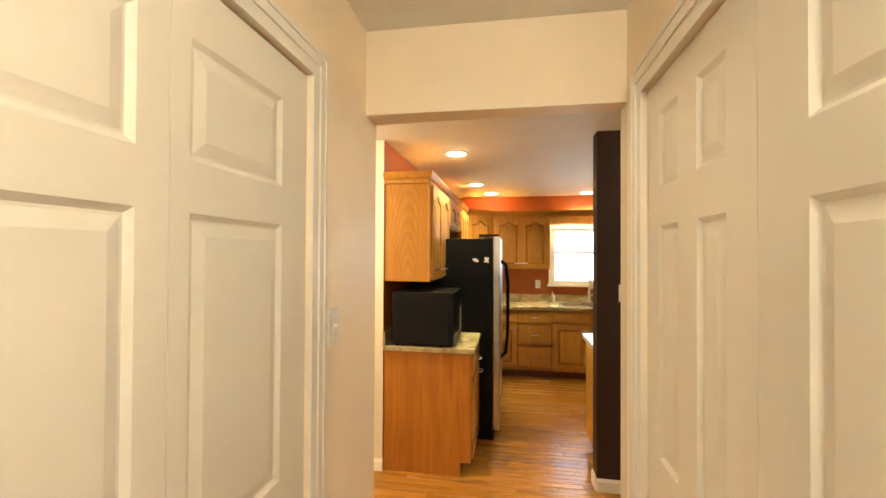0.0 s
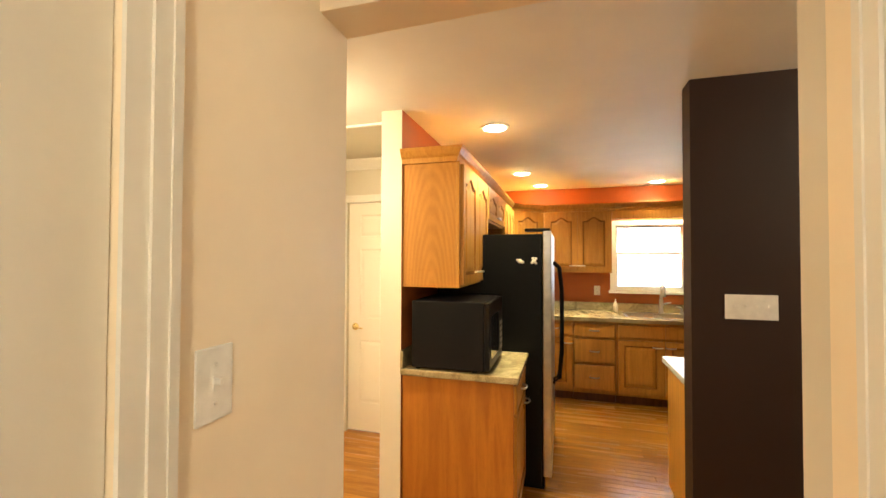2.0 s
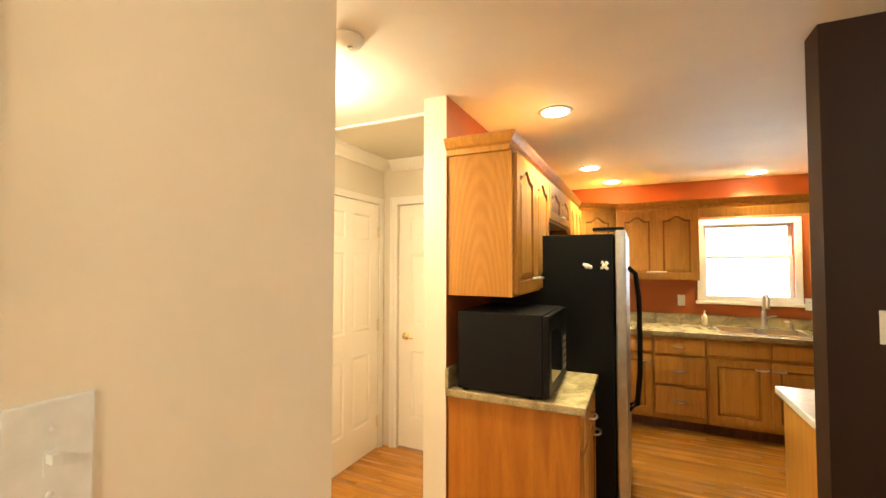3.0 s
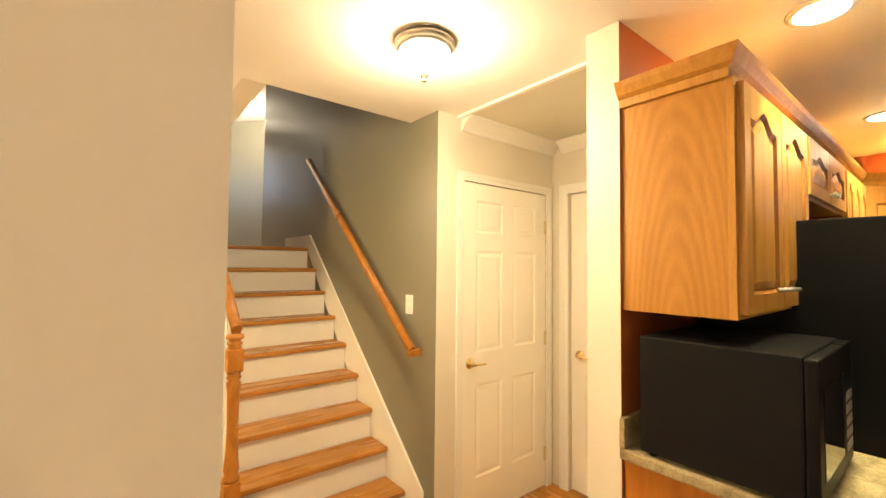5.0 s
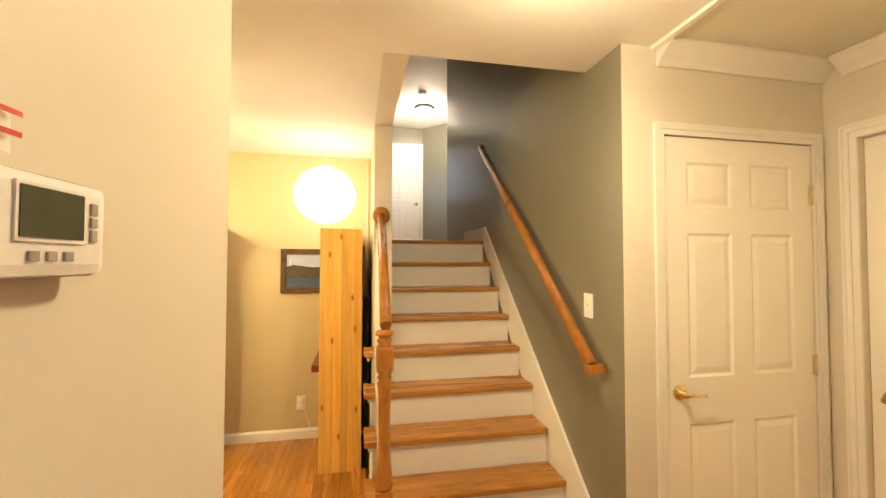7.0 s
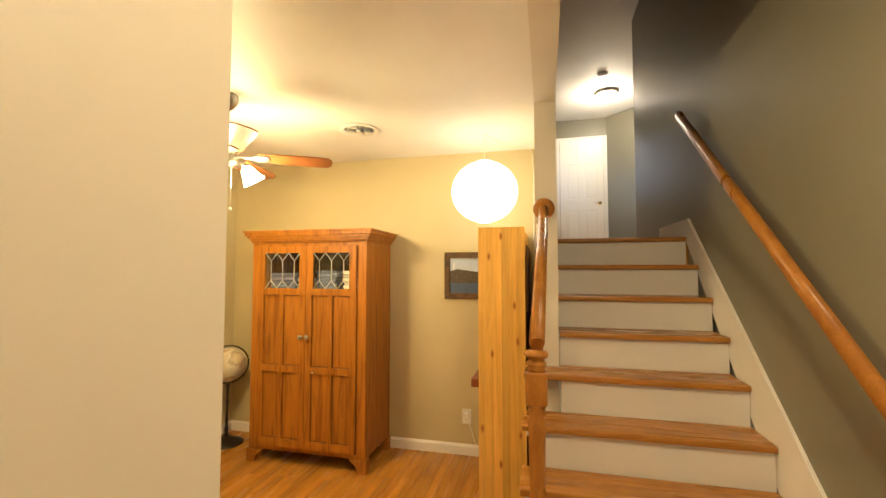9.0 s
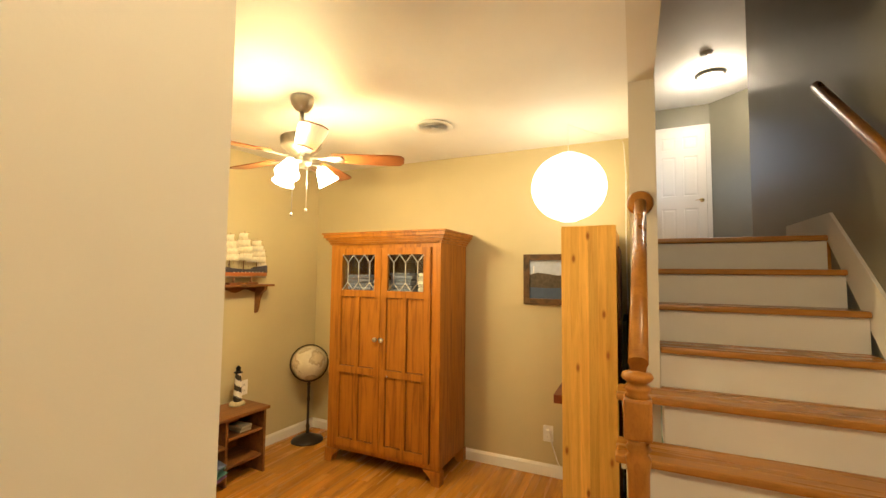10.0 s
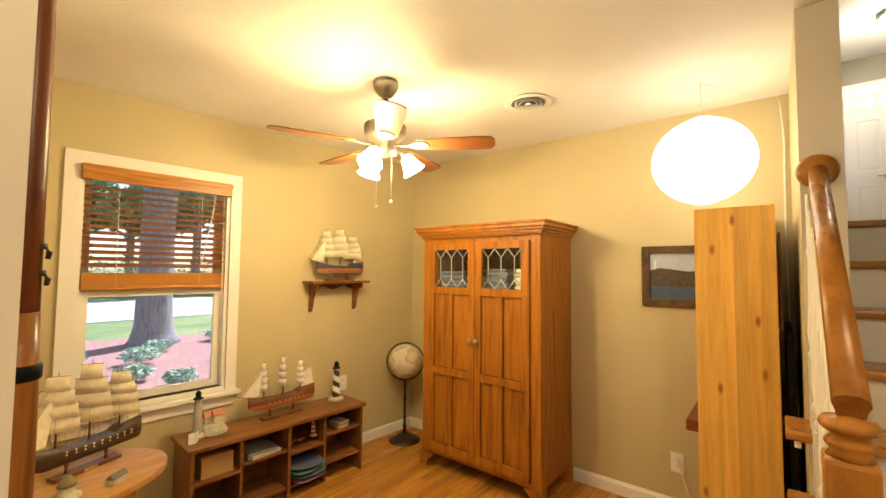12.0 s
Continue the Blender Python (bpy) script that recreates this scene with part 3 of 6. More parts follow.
def dome_lamp(label, m, r=0.165, glass=None):
    ob = thing("ceiling_light", label, "ceiling light", m)
    bm = B()
    lathe(bm, [(0.0, 0.0), (r * 0.93, 0.0), (r * 1.02, -0.012), (r * 1.02, -0.022), (r * 0.94, -0.026), (r * 0.97, -0.034), (r * 0.90, -0.045), (r * 0.80, -0.045)], 36)
    part("ring", bm, NICKEL, ob, "brushed nickel ring")
    bm = B()
    lathe(bm, [(r * 0.86, -0.047), (r * 0.84, -0.075), (r * 0.70, -0.105), (r * 0.45, -0.125), (r * 0.12, -0.133), (0.0, -0.133)], 32)
    g = part("glass_bowl", bm, glass, ob, "frosted white glass bowl")
    g.visible_shadow = False
    bm = B()
    lathe(bm, [(0.022, -0.134), (0.022, -0.142), (0.009, -0.146), (0.008, -0.156), (0.011, -0.162), (0.0, -0.170)], 14)
    part("finial", bm, NICKEL, ob)
    return ob


BOWL = glow("lit_bowl_glass", (1.0, 0.90, 0.70), 5.0)
dome_lamp("lit flush dome light with nickel ring and finial", pose(-1.78, 5.70, C), 0.118, BOWL)
# Fixture added round the unseen hall lamp
dome_lamp("unseen dome light added to brighten the hall", pose(-0.06, 2.7, C), 0.13, BOWL)
# Fixture added for the unseen lamp at the lobby's east side
dome_lamp("unseen dome light added east of the lobby", pose(1.7, 5.45, C), 0.15, BOWL)
dome_lamp("lit flush dome light in the upper hall", pose(-7.62, 6.18, UC), 0.17, BOWL)


def smoke_alarm(m, label):
    ob = thing("smoke_alarm", label, "smoke alarm", m)
    bm = B()
    lathe(bm, [(0.0, 0.0), (0.068, 0.0), (0.068, -0.012), (0.058, -0.016), (0.056, -0.028), (0.046, -0.036), (0.0, -0.038)], 28)
    part("case", bm, PLASTIC, ob)
    bm = B()
    lathe(bm, [(0.0, -0.0375), (0.012, -0.0375), (0.012, -0.041), (0.0, -0.042)], 12, (0.02, 0.0, 0))
    part("test_button", bm, BTN, ob)


smoke_alarm(pose(-1.35, 5.50, C), "round white smoke alarm on the lobby ceiling")
smoke_alarm(pose(-7.0, 6.05, UC), "round white smoke alarm on the upper ceiling")

# ---- stairs ----
RISE, RUN, NOSE = 0.187, 0.2065, -2.575
stairs = thing("staircase", "oak treads on white risers, climbing between two walls", "stairs", kind="structure")
for i in range(9):
    x1 = NOSE - RUN * i
    z = RISE * (i + 1)
    open_side = x1 > -3.58
    bm = B()
    box(bm, max(x1 - RUN - 0.02, -3.598) if open_side else x1 - RUN - 0.02, x1, 5.15 if open_side else 5.338, GY - 0.017, z - 0.03, z, bevel=0.009)
    if open_side and x1 - RUN - 0.02 < -3.598:
        box(bm, x1 - RUN - 0.02, -3.599, 5.338, GY - 0.017, z - 0.03, z)
    part("tread", bm, TREAD, stairs)
    bm = B()
    box(bm, x1 - RUN + 0.0 if i < 8 else x1 - 0.1, x1 - 0.028, 5.19 if open_side and x1 - RUN > -3.6 else 5.338, GY - 0.017, max(z - RISE - 0.03, 0.0), z - 0.0305)
    part("riser", bm, TRIM, stairs)
    if open_side:
        bm = B()
        box(bm, max(x1 - RUN - 0.02, -3.598), x1 - 0.012, 5.172, 5.189, z - 0.052, z - 0.0305)
        part("cove_trim", bm, TRIM, stairs)
bm = B()
box(bm, -3.6, NOSE - 0.03, 5.191, 5.20, 0.0, 0.10)
part("stringer_foot", bm, TRIM, stairs)
# skirt board up the wall
bm = B()
slope = RISE / RUN
prism(bm, [(NOSE + 0.16, 0.0), (NOSE + 0.16, 0.245), (-4.215, 1.80), (-4.28, 1.80), (-4.9, 1.80), (-4.9, 1.683), (-4.28, 1.683), (NOSE - 0.1, 0.0)], GY - 0.016, GY - 0.001, "y")
structure("trim_stair_skirt", bm, TRIM, "white skirt board along the stairs", "trim")

# newel, rail and balusters on the open side
bal = thing("stair_railing", "golden oak newel and handrail with white balusters", "railing", pose(0, 0, 0))
NXC, NYC, NZ = -2.655, 5.232, 0.187
bm = B()
box(bm, NXC - 0.036, NXC + 0.036, NYC - 0.036, NYC + 0.036, NZ, 0.50, bevel=0.004)
lathe(bm, [(0.034, 0.50), (0.040, 0.52), (0.029, 0.535), (0.036, 0.56), (0.030, 0.60), (0.025, 0.74), (0.028, 0.92), (0.033, 0.962), (0.024, 0.975), (0.034, 0.988), (0.026, 1.0), (0.036, 1.015)], 20, (NXC, NYC, 0))
box(bm, NXC - 0.036, NXC + 0.036, NYC - 0.036, NYC + 0.036, 1.015, 1.125, bevel=0.009)
lathe(bm, [(0.033, 1.125), (0.027, 1.134), (0.034, 1.146), (0.034, 1.152), (0.024, 1.162), (0.038, 1.172), (0.042, 1.180), (0.036, 1.190), (0.0, 1.196)], 20, (NXC, NYC, 0))
part("newel_post", bm, RAIL, bal, "turned oak newel post")
R0, R1 = Vector((-2.64, NYC + 0.003, 1.212)), Vector((-3.583, 5.262, 1.800))
bm = B()
d = (R1 - R0).normalized()
u = d.cross(Vector((0, 0, 1))).normalized()
v = u.cross(d).normalized()
prof = [(-0.018, -0.026), (0.018, -0.026), (0.021, -0.008), (0.026, 0.008), (0.022, 0.022), (0.010, 0.029), (-0.010, 0.029), (-0.022, 0.022), (-0.026, 0.008), (-0.021, -0.008)]
rings = [[bm.verts.new(p + u * a + v * b) for a, b in prof] for p in (R0, R1)]
for k in range(len(prof)):
    f = bm.faces.new((rings[0][k], rings[0][(k + 1) % len(prof)], rings[1][(k + 1) % len(prof)], rings[1][k]))
    f.smooth = True
bm.faces.new(rings[0])
bm.faces.new(rings[1][::-1])
part("handrail", bm, RAIL, bal, "golden oak handrail")
bm = B()
lathe(bm, [(0.0, -0.004), (0.055, -0.004), (0.06, 0.004), (0.05, 0.018), (0.0, 0.018)], 24, (-3.597, 5.262, 1.808), axis="x")
part("rosette", bm, RAIL, bal, "round oak wall rosette")
for k in range(8):
    x = -2.76 - 0.105 * k
    step = int((NOSE - x) / RUN)
    z0 = RISE * (step + 1)
    z1 = 1.212 + (x + 2.64) / (-0.943) * 0.588 - 0.033
    if z1 - z0 < 0.2:
        continue
    h = z1 - z0
    bm = B()
    box(bm, x - 0.016, x + 0.016, NYC - 0.016, NYC + 0.016, z0, z0 + h * 0.28)
    lathe(bm, [(0.015, h * 0.28), (0.018, h * 0.31), (0.010, h * 0.33), (0.017, h * 0.40), (0.012, h * 0.5), (0.009, h * 0.72), (0.013, h * 0.75), (0.009, h * 0.77), (0.010, h)], 10, (x, NYC, z0))
    part("baluster", bm, TRIM, bal)

# rail on the grey wall
wr = thing("wall_handrail", "oak handrail on brackets along the stair wall", "handrail")
bm = B()
A, Z = Vector((-2.468, GY - 0.06, 1.040)), Vector((-4.17, GY - 0.06, 2.475))
tube(bm, [A, A.lerp(Z, 0.5), Z], 0.024, 12, 0, 1.25)
box(bm, A.x - 0.02, A.x + 0.02, GY - 0.085, GY - 0.002, A.z - 0.035, A.z + 0.005, bevel=0.006)
part("rail", bm, RAIL, wr)
for s in (0.1, 0.5, 0.93):
    p = A.lerp(Z, s)
    bm = B()
    tube(bm, [(p.x, GY - 0.002, p.z - 0.075), (p.x, GY - 0.045, p.z - 0.07), (p.x, GY - 0.06, p.z - 0.024)], 0.007, 8)
    lathe(bm, [(0.0, -0.006), (0.028, -0.006), (0.028, 0.0)], 14, (p.x, GY - 0.001, p.z - 0.075), axis="y")
    part("bracket", bm, NICKEL, wr)

# ---- kitchen ----
COUNTER, N_, L_, b_ = nodes_of("speckled_laminate")
v_ = mapped(N_, L_)
s1 = noise_node(N_, L_, v_, 9, 6, 0.7, 0.8)
s2 = noise_node(N_, L_, v_, 120, 2)
L_.new(mix(N_, L_, ramp(N_, L_, s1, [(0.3, (0.17, 0.13, 0.07)), (0.5, (0.34, 0.27, 0.15)), (0.7, (0.46, 0.38, 0.23))]),
           ramp(N_, L_, s2, [(0.4, (0.75, 0.72, 0.68)), (0.6, (1.1, 1.08, 1.0))]), 0.6, "MULTIPLY"), b_.inputs["Base Color"])
b_.inputs["Roughness"].default_value = 0.22


def cathedral_leaf(name, w, h, parent, m, arch=0.05, rail=0.055, mat=None):
    """An oak cabinet door, face to local -y, with a raised panel under an arched top rail."""
    mat = mat or CAB
    t = 0.02
    bm = B()
    box(bm, 0, w, t * 0.55, t, 0, h)
    box(bm, 0, rail, 0, t * 0.55 - 0.0005, 0, h)
    box(bm, w - rail, w, 0, t * 0.55 - 0.0005, 0, h)
    box(bm, rail, w - rail, 0, t * 0.55 - 0.0005, 0, rail)
    n = 12
    lo = []
    for i in range(n + 1):
        s = i / n
        k = abs(2 * s - 1)
        lift = 0.0 if (k > 0.72 or arch == 0) else 0.5 * (1 + math.cos(math.pi * k / 0.72))
        lo.append((rail + (w - 2 * rail) * s, h - rail - arch * (1 - lift)))
    for (xa, za), (xb, zb) in zip(lo, lo[1:]):
        prism(bm, [(xa, za), (xb, zb), (xb, h), (xa, h)], 0, t * 0.55 - 0.0005, "y")
    leaf = part(name, bm, mat, parent)
    leaf.matrix_basis = m
    bm = B()
    raised(bm, rail, w - rail, rail, h - rail, 0.0105, arch, 12)
    part("raised_panel", bm, [mat, GROOVE], leaf)
    return leaf


def pull(parent, m, vertical=False):
    bm = B()
    pts = [(-0.045, 0, 0), (-0.04, -0.022, 0), (-0.015, -0.03, 0), (0.015, -0.03, 0), (0.04, -0.022, 0), (0.045, 0, 0)]
    if vertical:
        pts = [(0, p[1], p[0]) for p in pts]
    tube(bm, pts, [0.007, 0.005, 0.0065, 0.0065, 0.005, 0.007], 8)
    part("pull", bm, CHROME, parent, "chrome bow pull").matrix_basis = m


def knob(parent, m):
    bm = B()
    lathe(bm, [(0.006, 0.0), (0.005, -0.012), (0.013, -0.018), (0.014, -0.024), (0.008, -0.029), (0.0, -0.03)], 12, axis="y")
    part("knob", bm, CHROME, parent, "chrome knob").matrix_basis = m


def wall_cabinet(label, w, d, h, m, doors=2, arch=0.045, low=True, end=True, knobs=True):
    """A cabinet unit whose face looks to local -y; its back is at y=d."""
    ob = thing("wall_cabinet", label, "kitchen cabinet", m, "kitchen wall cabinets")
    bm = B()
    box(bm, 0, w, 0.021, d, 0, h)
    part("body", bm, CABEND, ob)
    bm = B()
    box(bm, 0, 0.03, 0.0, 0.0205, 0, h)
    box(bm, w - 0.03, w, 0.0, 0.0205, 0, h)
    box(bm, 0.03, w - 0.03, 0.0, 0.0205, 0, 0.03)
    box(bm, 0.03, w - 0.03, 0.0, 0.0205, h - 0.03, h)
    part("face_frame", bm, CAB, ob)
    dw = (w - 0.03) / doors
    for k in range(doors):
        leaf = cathedral_leaf("door", dw - 0.006, h - 0.03, ob, pose(0.015 + k * dw + 0.003, -0.021, 0.015), arch if dw > 0.2 else arch * 0.8)
        if knobs:
            right = k % 2 == 0
            pull(leaf, pose(dw - 0.045 if right else 0.035, 0, 0.065 if low else h - 0.1), False) if h > 0.5 else knob(leaf, pose(dw - 0.04 if right else 0.03, 0, 0.04))
    return ob


Z0, Z1 = 1.382, 2.10
EAST = lambda y, z: pose(KX + 0.344, y, z, 0, 0, 90)
wall_cabinet("honey oak wall cabinet with two arched doors over microwave", 0.83, 0.342, Z1 - Z0, EAST(6.168, Z0))
wall_cabinet("short honey oak cabinet above the refrigerator", 0.90, 0.342, 0.275, EAST(7.0, 1.83), 2, 0.03)
wall_cabinet("honey oak wall cabinet with three arched doors", 0.80, 0.342, Z1 - Z0, EAST(7.902, Z0), 3)
corner = thing("corner_cabinet", "diagonal honey oak corner wall cabinet", "kitchen cabinet", Matrix(), "kitchen wall cabinets")
bm = B()
prism(bm, [(KX + 0.002, 8.704), (KX + 0.342, 8.704), (-0.54, 9.02), (-0.54, KY - 0.002), (KX + 0.002, KY - 0.002)], Z0, Z1, "z")
part("body", bm, CAB, corner)
ang = math.degrees(math.atan2(9.02 - 8.704, -0.54 - (KX + 0.342)))
leaf = cathedral_leaf("door", 0.40, Z1 - Z0 - 0.03, corner, pose(KX + 0.364, 8.705, Z0 + 0.015, 0, 0, ang))
wall_cabinet("honey oak wall cabinet with two arched doors by the window", 0.755, 0.30, Z1 - Z0, pose(-0.536, 9.018, Z0))
wall_cabinet("honey oak wall cabinet beside the kitchen window", 0.6, 0.30, Z1 - Z0, pose(1.16, 9.018, Z0), 2)

# crown along the cabinets' tops
crown = thing("cabinet_crown", "oak crown moulding along the tops of the wall cabinets", "crown moulding", kind="structure")
CP = [(0.0, 0.0), (0.012, 0.004), (0.016, 0.03), (0.03, 0.042), (0.044, 0.068), (0.05, 0.085), (0.0, 0.085)]
path = [(KX, 6.168), (KX + 0.322, 6.168), (KX + 0.322, 8.70), (-0.55, 9.0), (1.76, 9.0)]
bm = B()
rings = []
for i, p in enumerate(path):
    p = Vector(p)
    dirs = []
    if i > 0:
        dirs.append((p - Vector(path[i - 1])).normalized())
    if i < len(path) - 1:
        dirs.append((Vector(path[i + 1]) - p).normalized())
    ns = [Vector((q.y, -q.x)) for q in dirs]
    n = sum(ns, Vector((0, 0))).normalized()
    k = 1 / max(0.3, n.dot(ns[0]))
    rings.append([bm.verts.new((p.x + n.x * o * k, p.y + n.y * o * k, Z1 - 0.005 + z)) for o, z in CP])
for a, b in zip(rings, rings[1:]):
    for k in range(len(CP)):
        bm.faces.new((a[k], a[(k + 1) % len(CP)], b[(k + 1) % len(CP)], b[k]))
bm.faces.new(rings[0])
bm.faces.new(rings[-1][::-1])
part("moulding", bm, CAB, crown)
bm = B()
box(bm, 0.222, 1.158, 9.02, 9.04, 2.0, Z1)
part("valance", bm, CAB, crown, "oak valance over the window")


def base_unit(label, w, h, m, fronts, d=0.58, toe=True, end_mat=None):
    """A base cabinet, face to local -y. fronts: (kind, u0, u1, v0, v1)."""
    ob = thing("base_cabinet", label, "kitchen cabinet", m, "kitchen base cabinets")
    bm = B()
    box(bm, 0, w, 0.021, d, 0.1 if toe else 0.0, h)
    part("body", bm, end_mat or CAB, ob)
    if toe:
        bm = B()
        box(bm, 0.0, w, 0.075, d, 0, 0.0995)
        part("toe_kick", bm, DARKW, ob)
    bm = B()
    us = sorted({0, w, *[f[1] for f in fronts], *[f[2] for f in fronts]})
    vs = sorted({0.1, h, *[f[3] for f in fronts], *[f[4] for f in fronts]})
    box(bm, 0, w, 0.004, 0.0205, 0.1, h)
    part("face_frame", bm, CAB, ob)
    for kind, u0, u1, v0, v1 in fronts:
        if kind == "door":
            leaf = cathedral_leaf("door", u1 - u0, v1 - v0, ob, pose(u0, -0.017, v0), 0.0)
        else:
            bm = B()
            box(bm, 0, u1 - u0, 0, 0.02, 0, v1 - v0, bevel=0.006)
            leaf = part("drawer_front", bm, CAB, ob)
            leaf.matrix_basis = pose(u0, -0.017, v0)
        if kind == "drawer":
            pull(leaf, pose((u1 - u0) / 2, 0, (v1 - v0) / 2))
        if kind == "door":
            pull(leaf, pose(u1 - u0 - 0.045 if u0 < 0.5 * w else 0.05, 0, v1 - v0 - 0.06))
    return ob


low_unit = base_unit("oak base cabinet with red-toned end panel under the microwave", 0.56, 0.875, pose(-0.575, 6.182, 0, 0, 0, 90),
          [("drawer", 0.02, 0.54, 0.70, 0.85), ("door", 0.02, 0.54, 0.12, 0.68)], 0.64, end_mat=PANEL)
bm = B()
prism(bm, [(-1.215, 0.0), (-0.648, 0.0), (-0.648, 0.1), (-0.572, 0.1), (-0.572, 0.875), (-1.215, 0.875)], 6.168, 6.1815, "y")
bmesh.ops.transform(bm, matrix=low_unit.matrix_basis.inverted(), verts=bm.verts)
part("end_panel", bm, PANEL, low_unit, "plain red-toned oak end panel")
ct = thing("countertop", "speckled brown laminate counter under the microwave", "countertop", kind="")
bm = B()
box(bm, KX + 0.002, -0.542, 6.135, 6.762, 0.876, 0.914, bevel=0.008)
part("slab", bm, COUNTER, ct)
bm = B()
box(bm, KX + 0.002, KX + 0.021, 6.136, 6.762, 0.9145, 1.015, bevel=0.003)
part("backsplash", bm, COUNTER, ct)

# microwave
mw = thing("microwave", "black countertop microwave oven facing the kitchen", "microwave", pose(-1.15, 6.145, 0.9155))
bm = B()
box(bm, 0, 0.42, 0, 0.50, 0.012, 0.39, bevel=0.006)
part("case", bm, plain("dark_grey_enamel", (0.007, 0.007, 0.008), 0.36, 0, 0.16), mw)
bm = B()
box(bm, 0.421, 0.45, 0.002, 0.37, 0.016, 0.386, bevel=0.006)
dr = part("door", bm, BLACK, mw, "black glass door")
bm = B()
box(bm, 0.4505, 0.452, 0.05, 0.32, 0.07, 0.31)
part("window", bm, plain("dark_glass", (0.01, 0.01, 0.012), 0.08), dr)
bm = B()
box(bm, 0.421, 0.448, 0.374, 0.498, 0.016, 0.386, bevel=0.004)
cp = part("control_panel", bm, BLACK, mw)
for r in range(5):
    for c in range(3):
        bm = B()
        box(bm, 0.4482, 0.45, 0.39 + c * 0.033, 0.414 + c * 0.033, 0.06 + r * 0.038, 0.086 + r * 0.038)
        part("button", bm, BTN, cp)
for x, y in ((0.03, 0.03), (0.03, 0.47), (0.36, 0.03), (0.36, 0.47)):
    bm = B()
    lathe(bm, [(0.015, 0.0), (0.013, 0.012)], 10, (x, y, 0))
    part("foot", bm, BLACK, mw)

# refrigerator
fr = thing("refrigerator", "black side-by-side refrigerator with steel door fronts", "refrigerator", pose(-1.19, 6.775, 0))
bm = B()
box(bm, 0.0, 0.735, 0, 0.90, 0.03, 1.715, bevel=0.006)
part("cabinet", bm, BLACK, fr, "black textured side")
for y0, y1 in ((0.0, 0.40), (0.405, 0.90)):
    bm = B()
    box(bm, 0.742, 0.80, y0, y1, 0.09, 1.735, bevel=0.01)
    dd = part("door", bm, STEEL, fr, "brushed steel door")
    bm = B()
    yh = 0.355 if y0 == 0 else 0.45
    tube(bm, [(0.80, yh, 0.62), (0.845, yh, 0.66), (0.862, yh, 0.85), (0.865, yh, 1.1), (0.862, yh, 1.32), (0.845, yh, 1.48), (0.80, yh, 1.52)], 0.016, 10)
    part("handle", bm, BLACK, dd, "curved black handle")
    bm = B()
    box(bm, 0.62, 0.79, y0 + 0.02 if y0 == 0 else y1 - 0.12, y0 + 0.12 if y0 == 0 else y1 - 0.02, 1.7355, 1.755, bevel=0.004)
    part("hinge_cover", bm, BLACK, fr)
bm = B()
box(bm, 0.05, 0.75, 0.02, 0.88, 0.0, 0.029)
part("kick_grille", bm, BLACK, fr)
SILVER = plain("silver_print", (0.75, 0.72, 0.62), 0.35, 0.3)
for cx, parts_ in ((-0.60, ((0, 0, .016), (.018, -.006, .012), (-.016, .008, .009))), (-0.505, ((0, 0, .015), (.012, .016, .011), (-.01, .02, .008), (.014, -.014, .009), (-.014, -.012, .008)))):
    bm = B()
    for dx, dz, r in parts_:
        lathe(bm, [(0.0, -0.004), (r * 0.7, -0.0035), (r, -0.0005)], 10, (dx, 0, dz), axis="y")
    solo("fridge_magnet", bm, SILVER, "small silvery magnet on the refrigerator side", "magnet", pose(cx, 6.7745, 1.53))

# sink run under the window
FY = 8.655
run = [(-1.218, 0.58, "corner"), (-0.62, 0.405, "plain"), (-0.213, 0.43, "drawers"), (0.22, 0.93, "sink"), (1.155, 0.60, "plain")]
for x, w, kind in run:
    if kind == "drawers":
        fronts = [("drawer", 0.012, w - 0.012, 0.705, 0.85), ("drawer", 0.012, w - 0.012, 0.43, 0.68), ("drawer", 0.012, w - 0.012, 0.15, 0.405)]
    elif kind == "sink":
        fronts = [("blank", 0.02, 0.445, 0.72, 0.85), ("blank", 0.47, w - 0.012, 0.72, 0.85), ("door", 0.02, 0.445, 0.14, 0.69), ("door", 0.47, w - 0.012, 0.14, 0.69)]
    elif kind == "corner":
        fronts = []
    else:
        fronts = [("drawer", 0.012, w - 0.012, 0.72, 0.85), ("door", 0.012, w - 0.012, 0.14, 0.69)]
    base_unit({"drawers": "oak base cabinet with three drawers", "sink": "oak sink base cabinet with two doors", "corner": "oak base cabinet in the corner", "plain": "oak base cabinet with a drawer and a door"}[kind], w, 0.875, pose(x, FY, 0), fronts, KY - FY - 0.004)
for y, w in ((7.70, 0.98),):
    base_unit("oak base cabinet along the orange wall", w, 0.875, pose(-0.62, y, 0, 0, 0, 90), [("drawer", 0.02, 0.48, 0.72, 0.85), ("drawer", 0.5, w - 0.02, 0.72, 0.85), ("door", 0.02, 0.48, 0.14, 0.69), ("door", 0.5, w - 0.02, 0.14, 0.69)], 0.59)
ct = thing("countertop", "speckled brown laminate counter with a backsplash round the sink", "countertop")
bm = B()
HX0, HX1, HY0, HY1 = 0.36, 1.02, 8.77, 9.17
box(bm, KX + 0.002, HX0, FY - 0.035, KY - 0.002, 0.876, 0.914)
box(bm, HX1, 1.76, FY - 0.035, KY - 0.002, 0.876, 0.914)
box(bm, HX0, HX1, FY - 0.035, HY0, 0.876, 0.914)
box(bm, HX0, HX1, HY1, KY - 0.002, 0.876, 0.914)
box(bm, KX + 0.002, -0.60, 7.70, FY - 0.036, 0.876, 0.914)
part("slab", bm, COUNTER, ct)
bm = B()
box(bm, KX + 0.022, 1.76, KY - 0.021, KY - 0.002, 0.9145, 1.015, bevel=0.003)
part("backsplash", bm, COUNTER, ct)
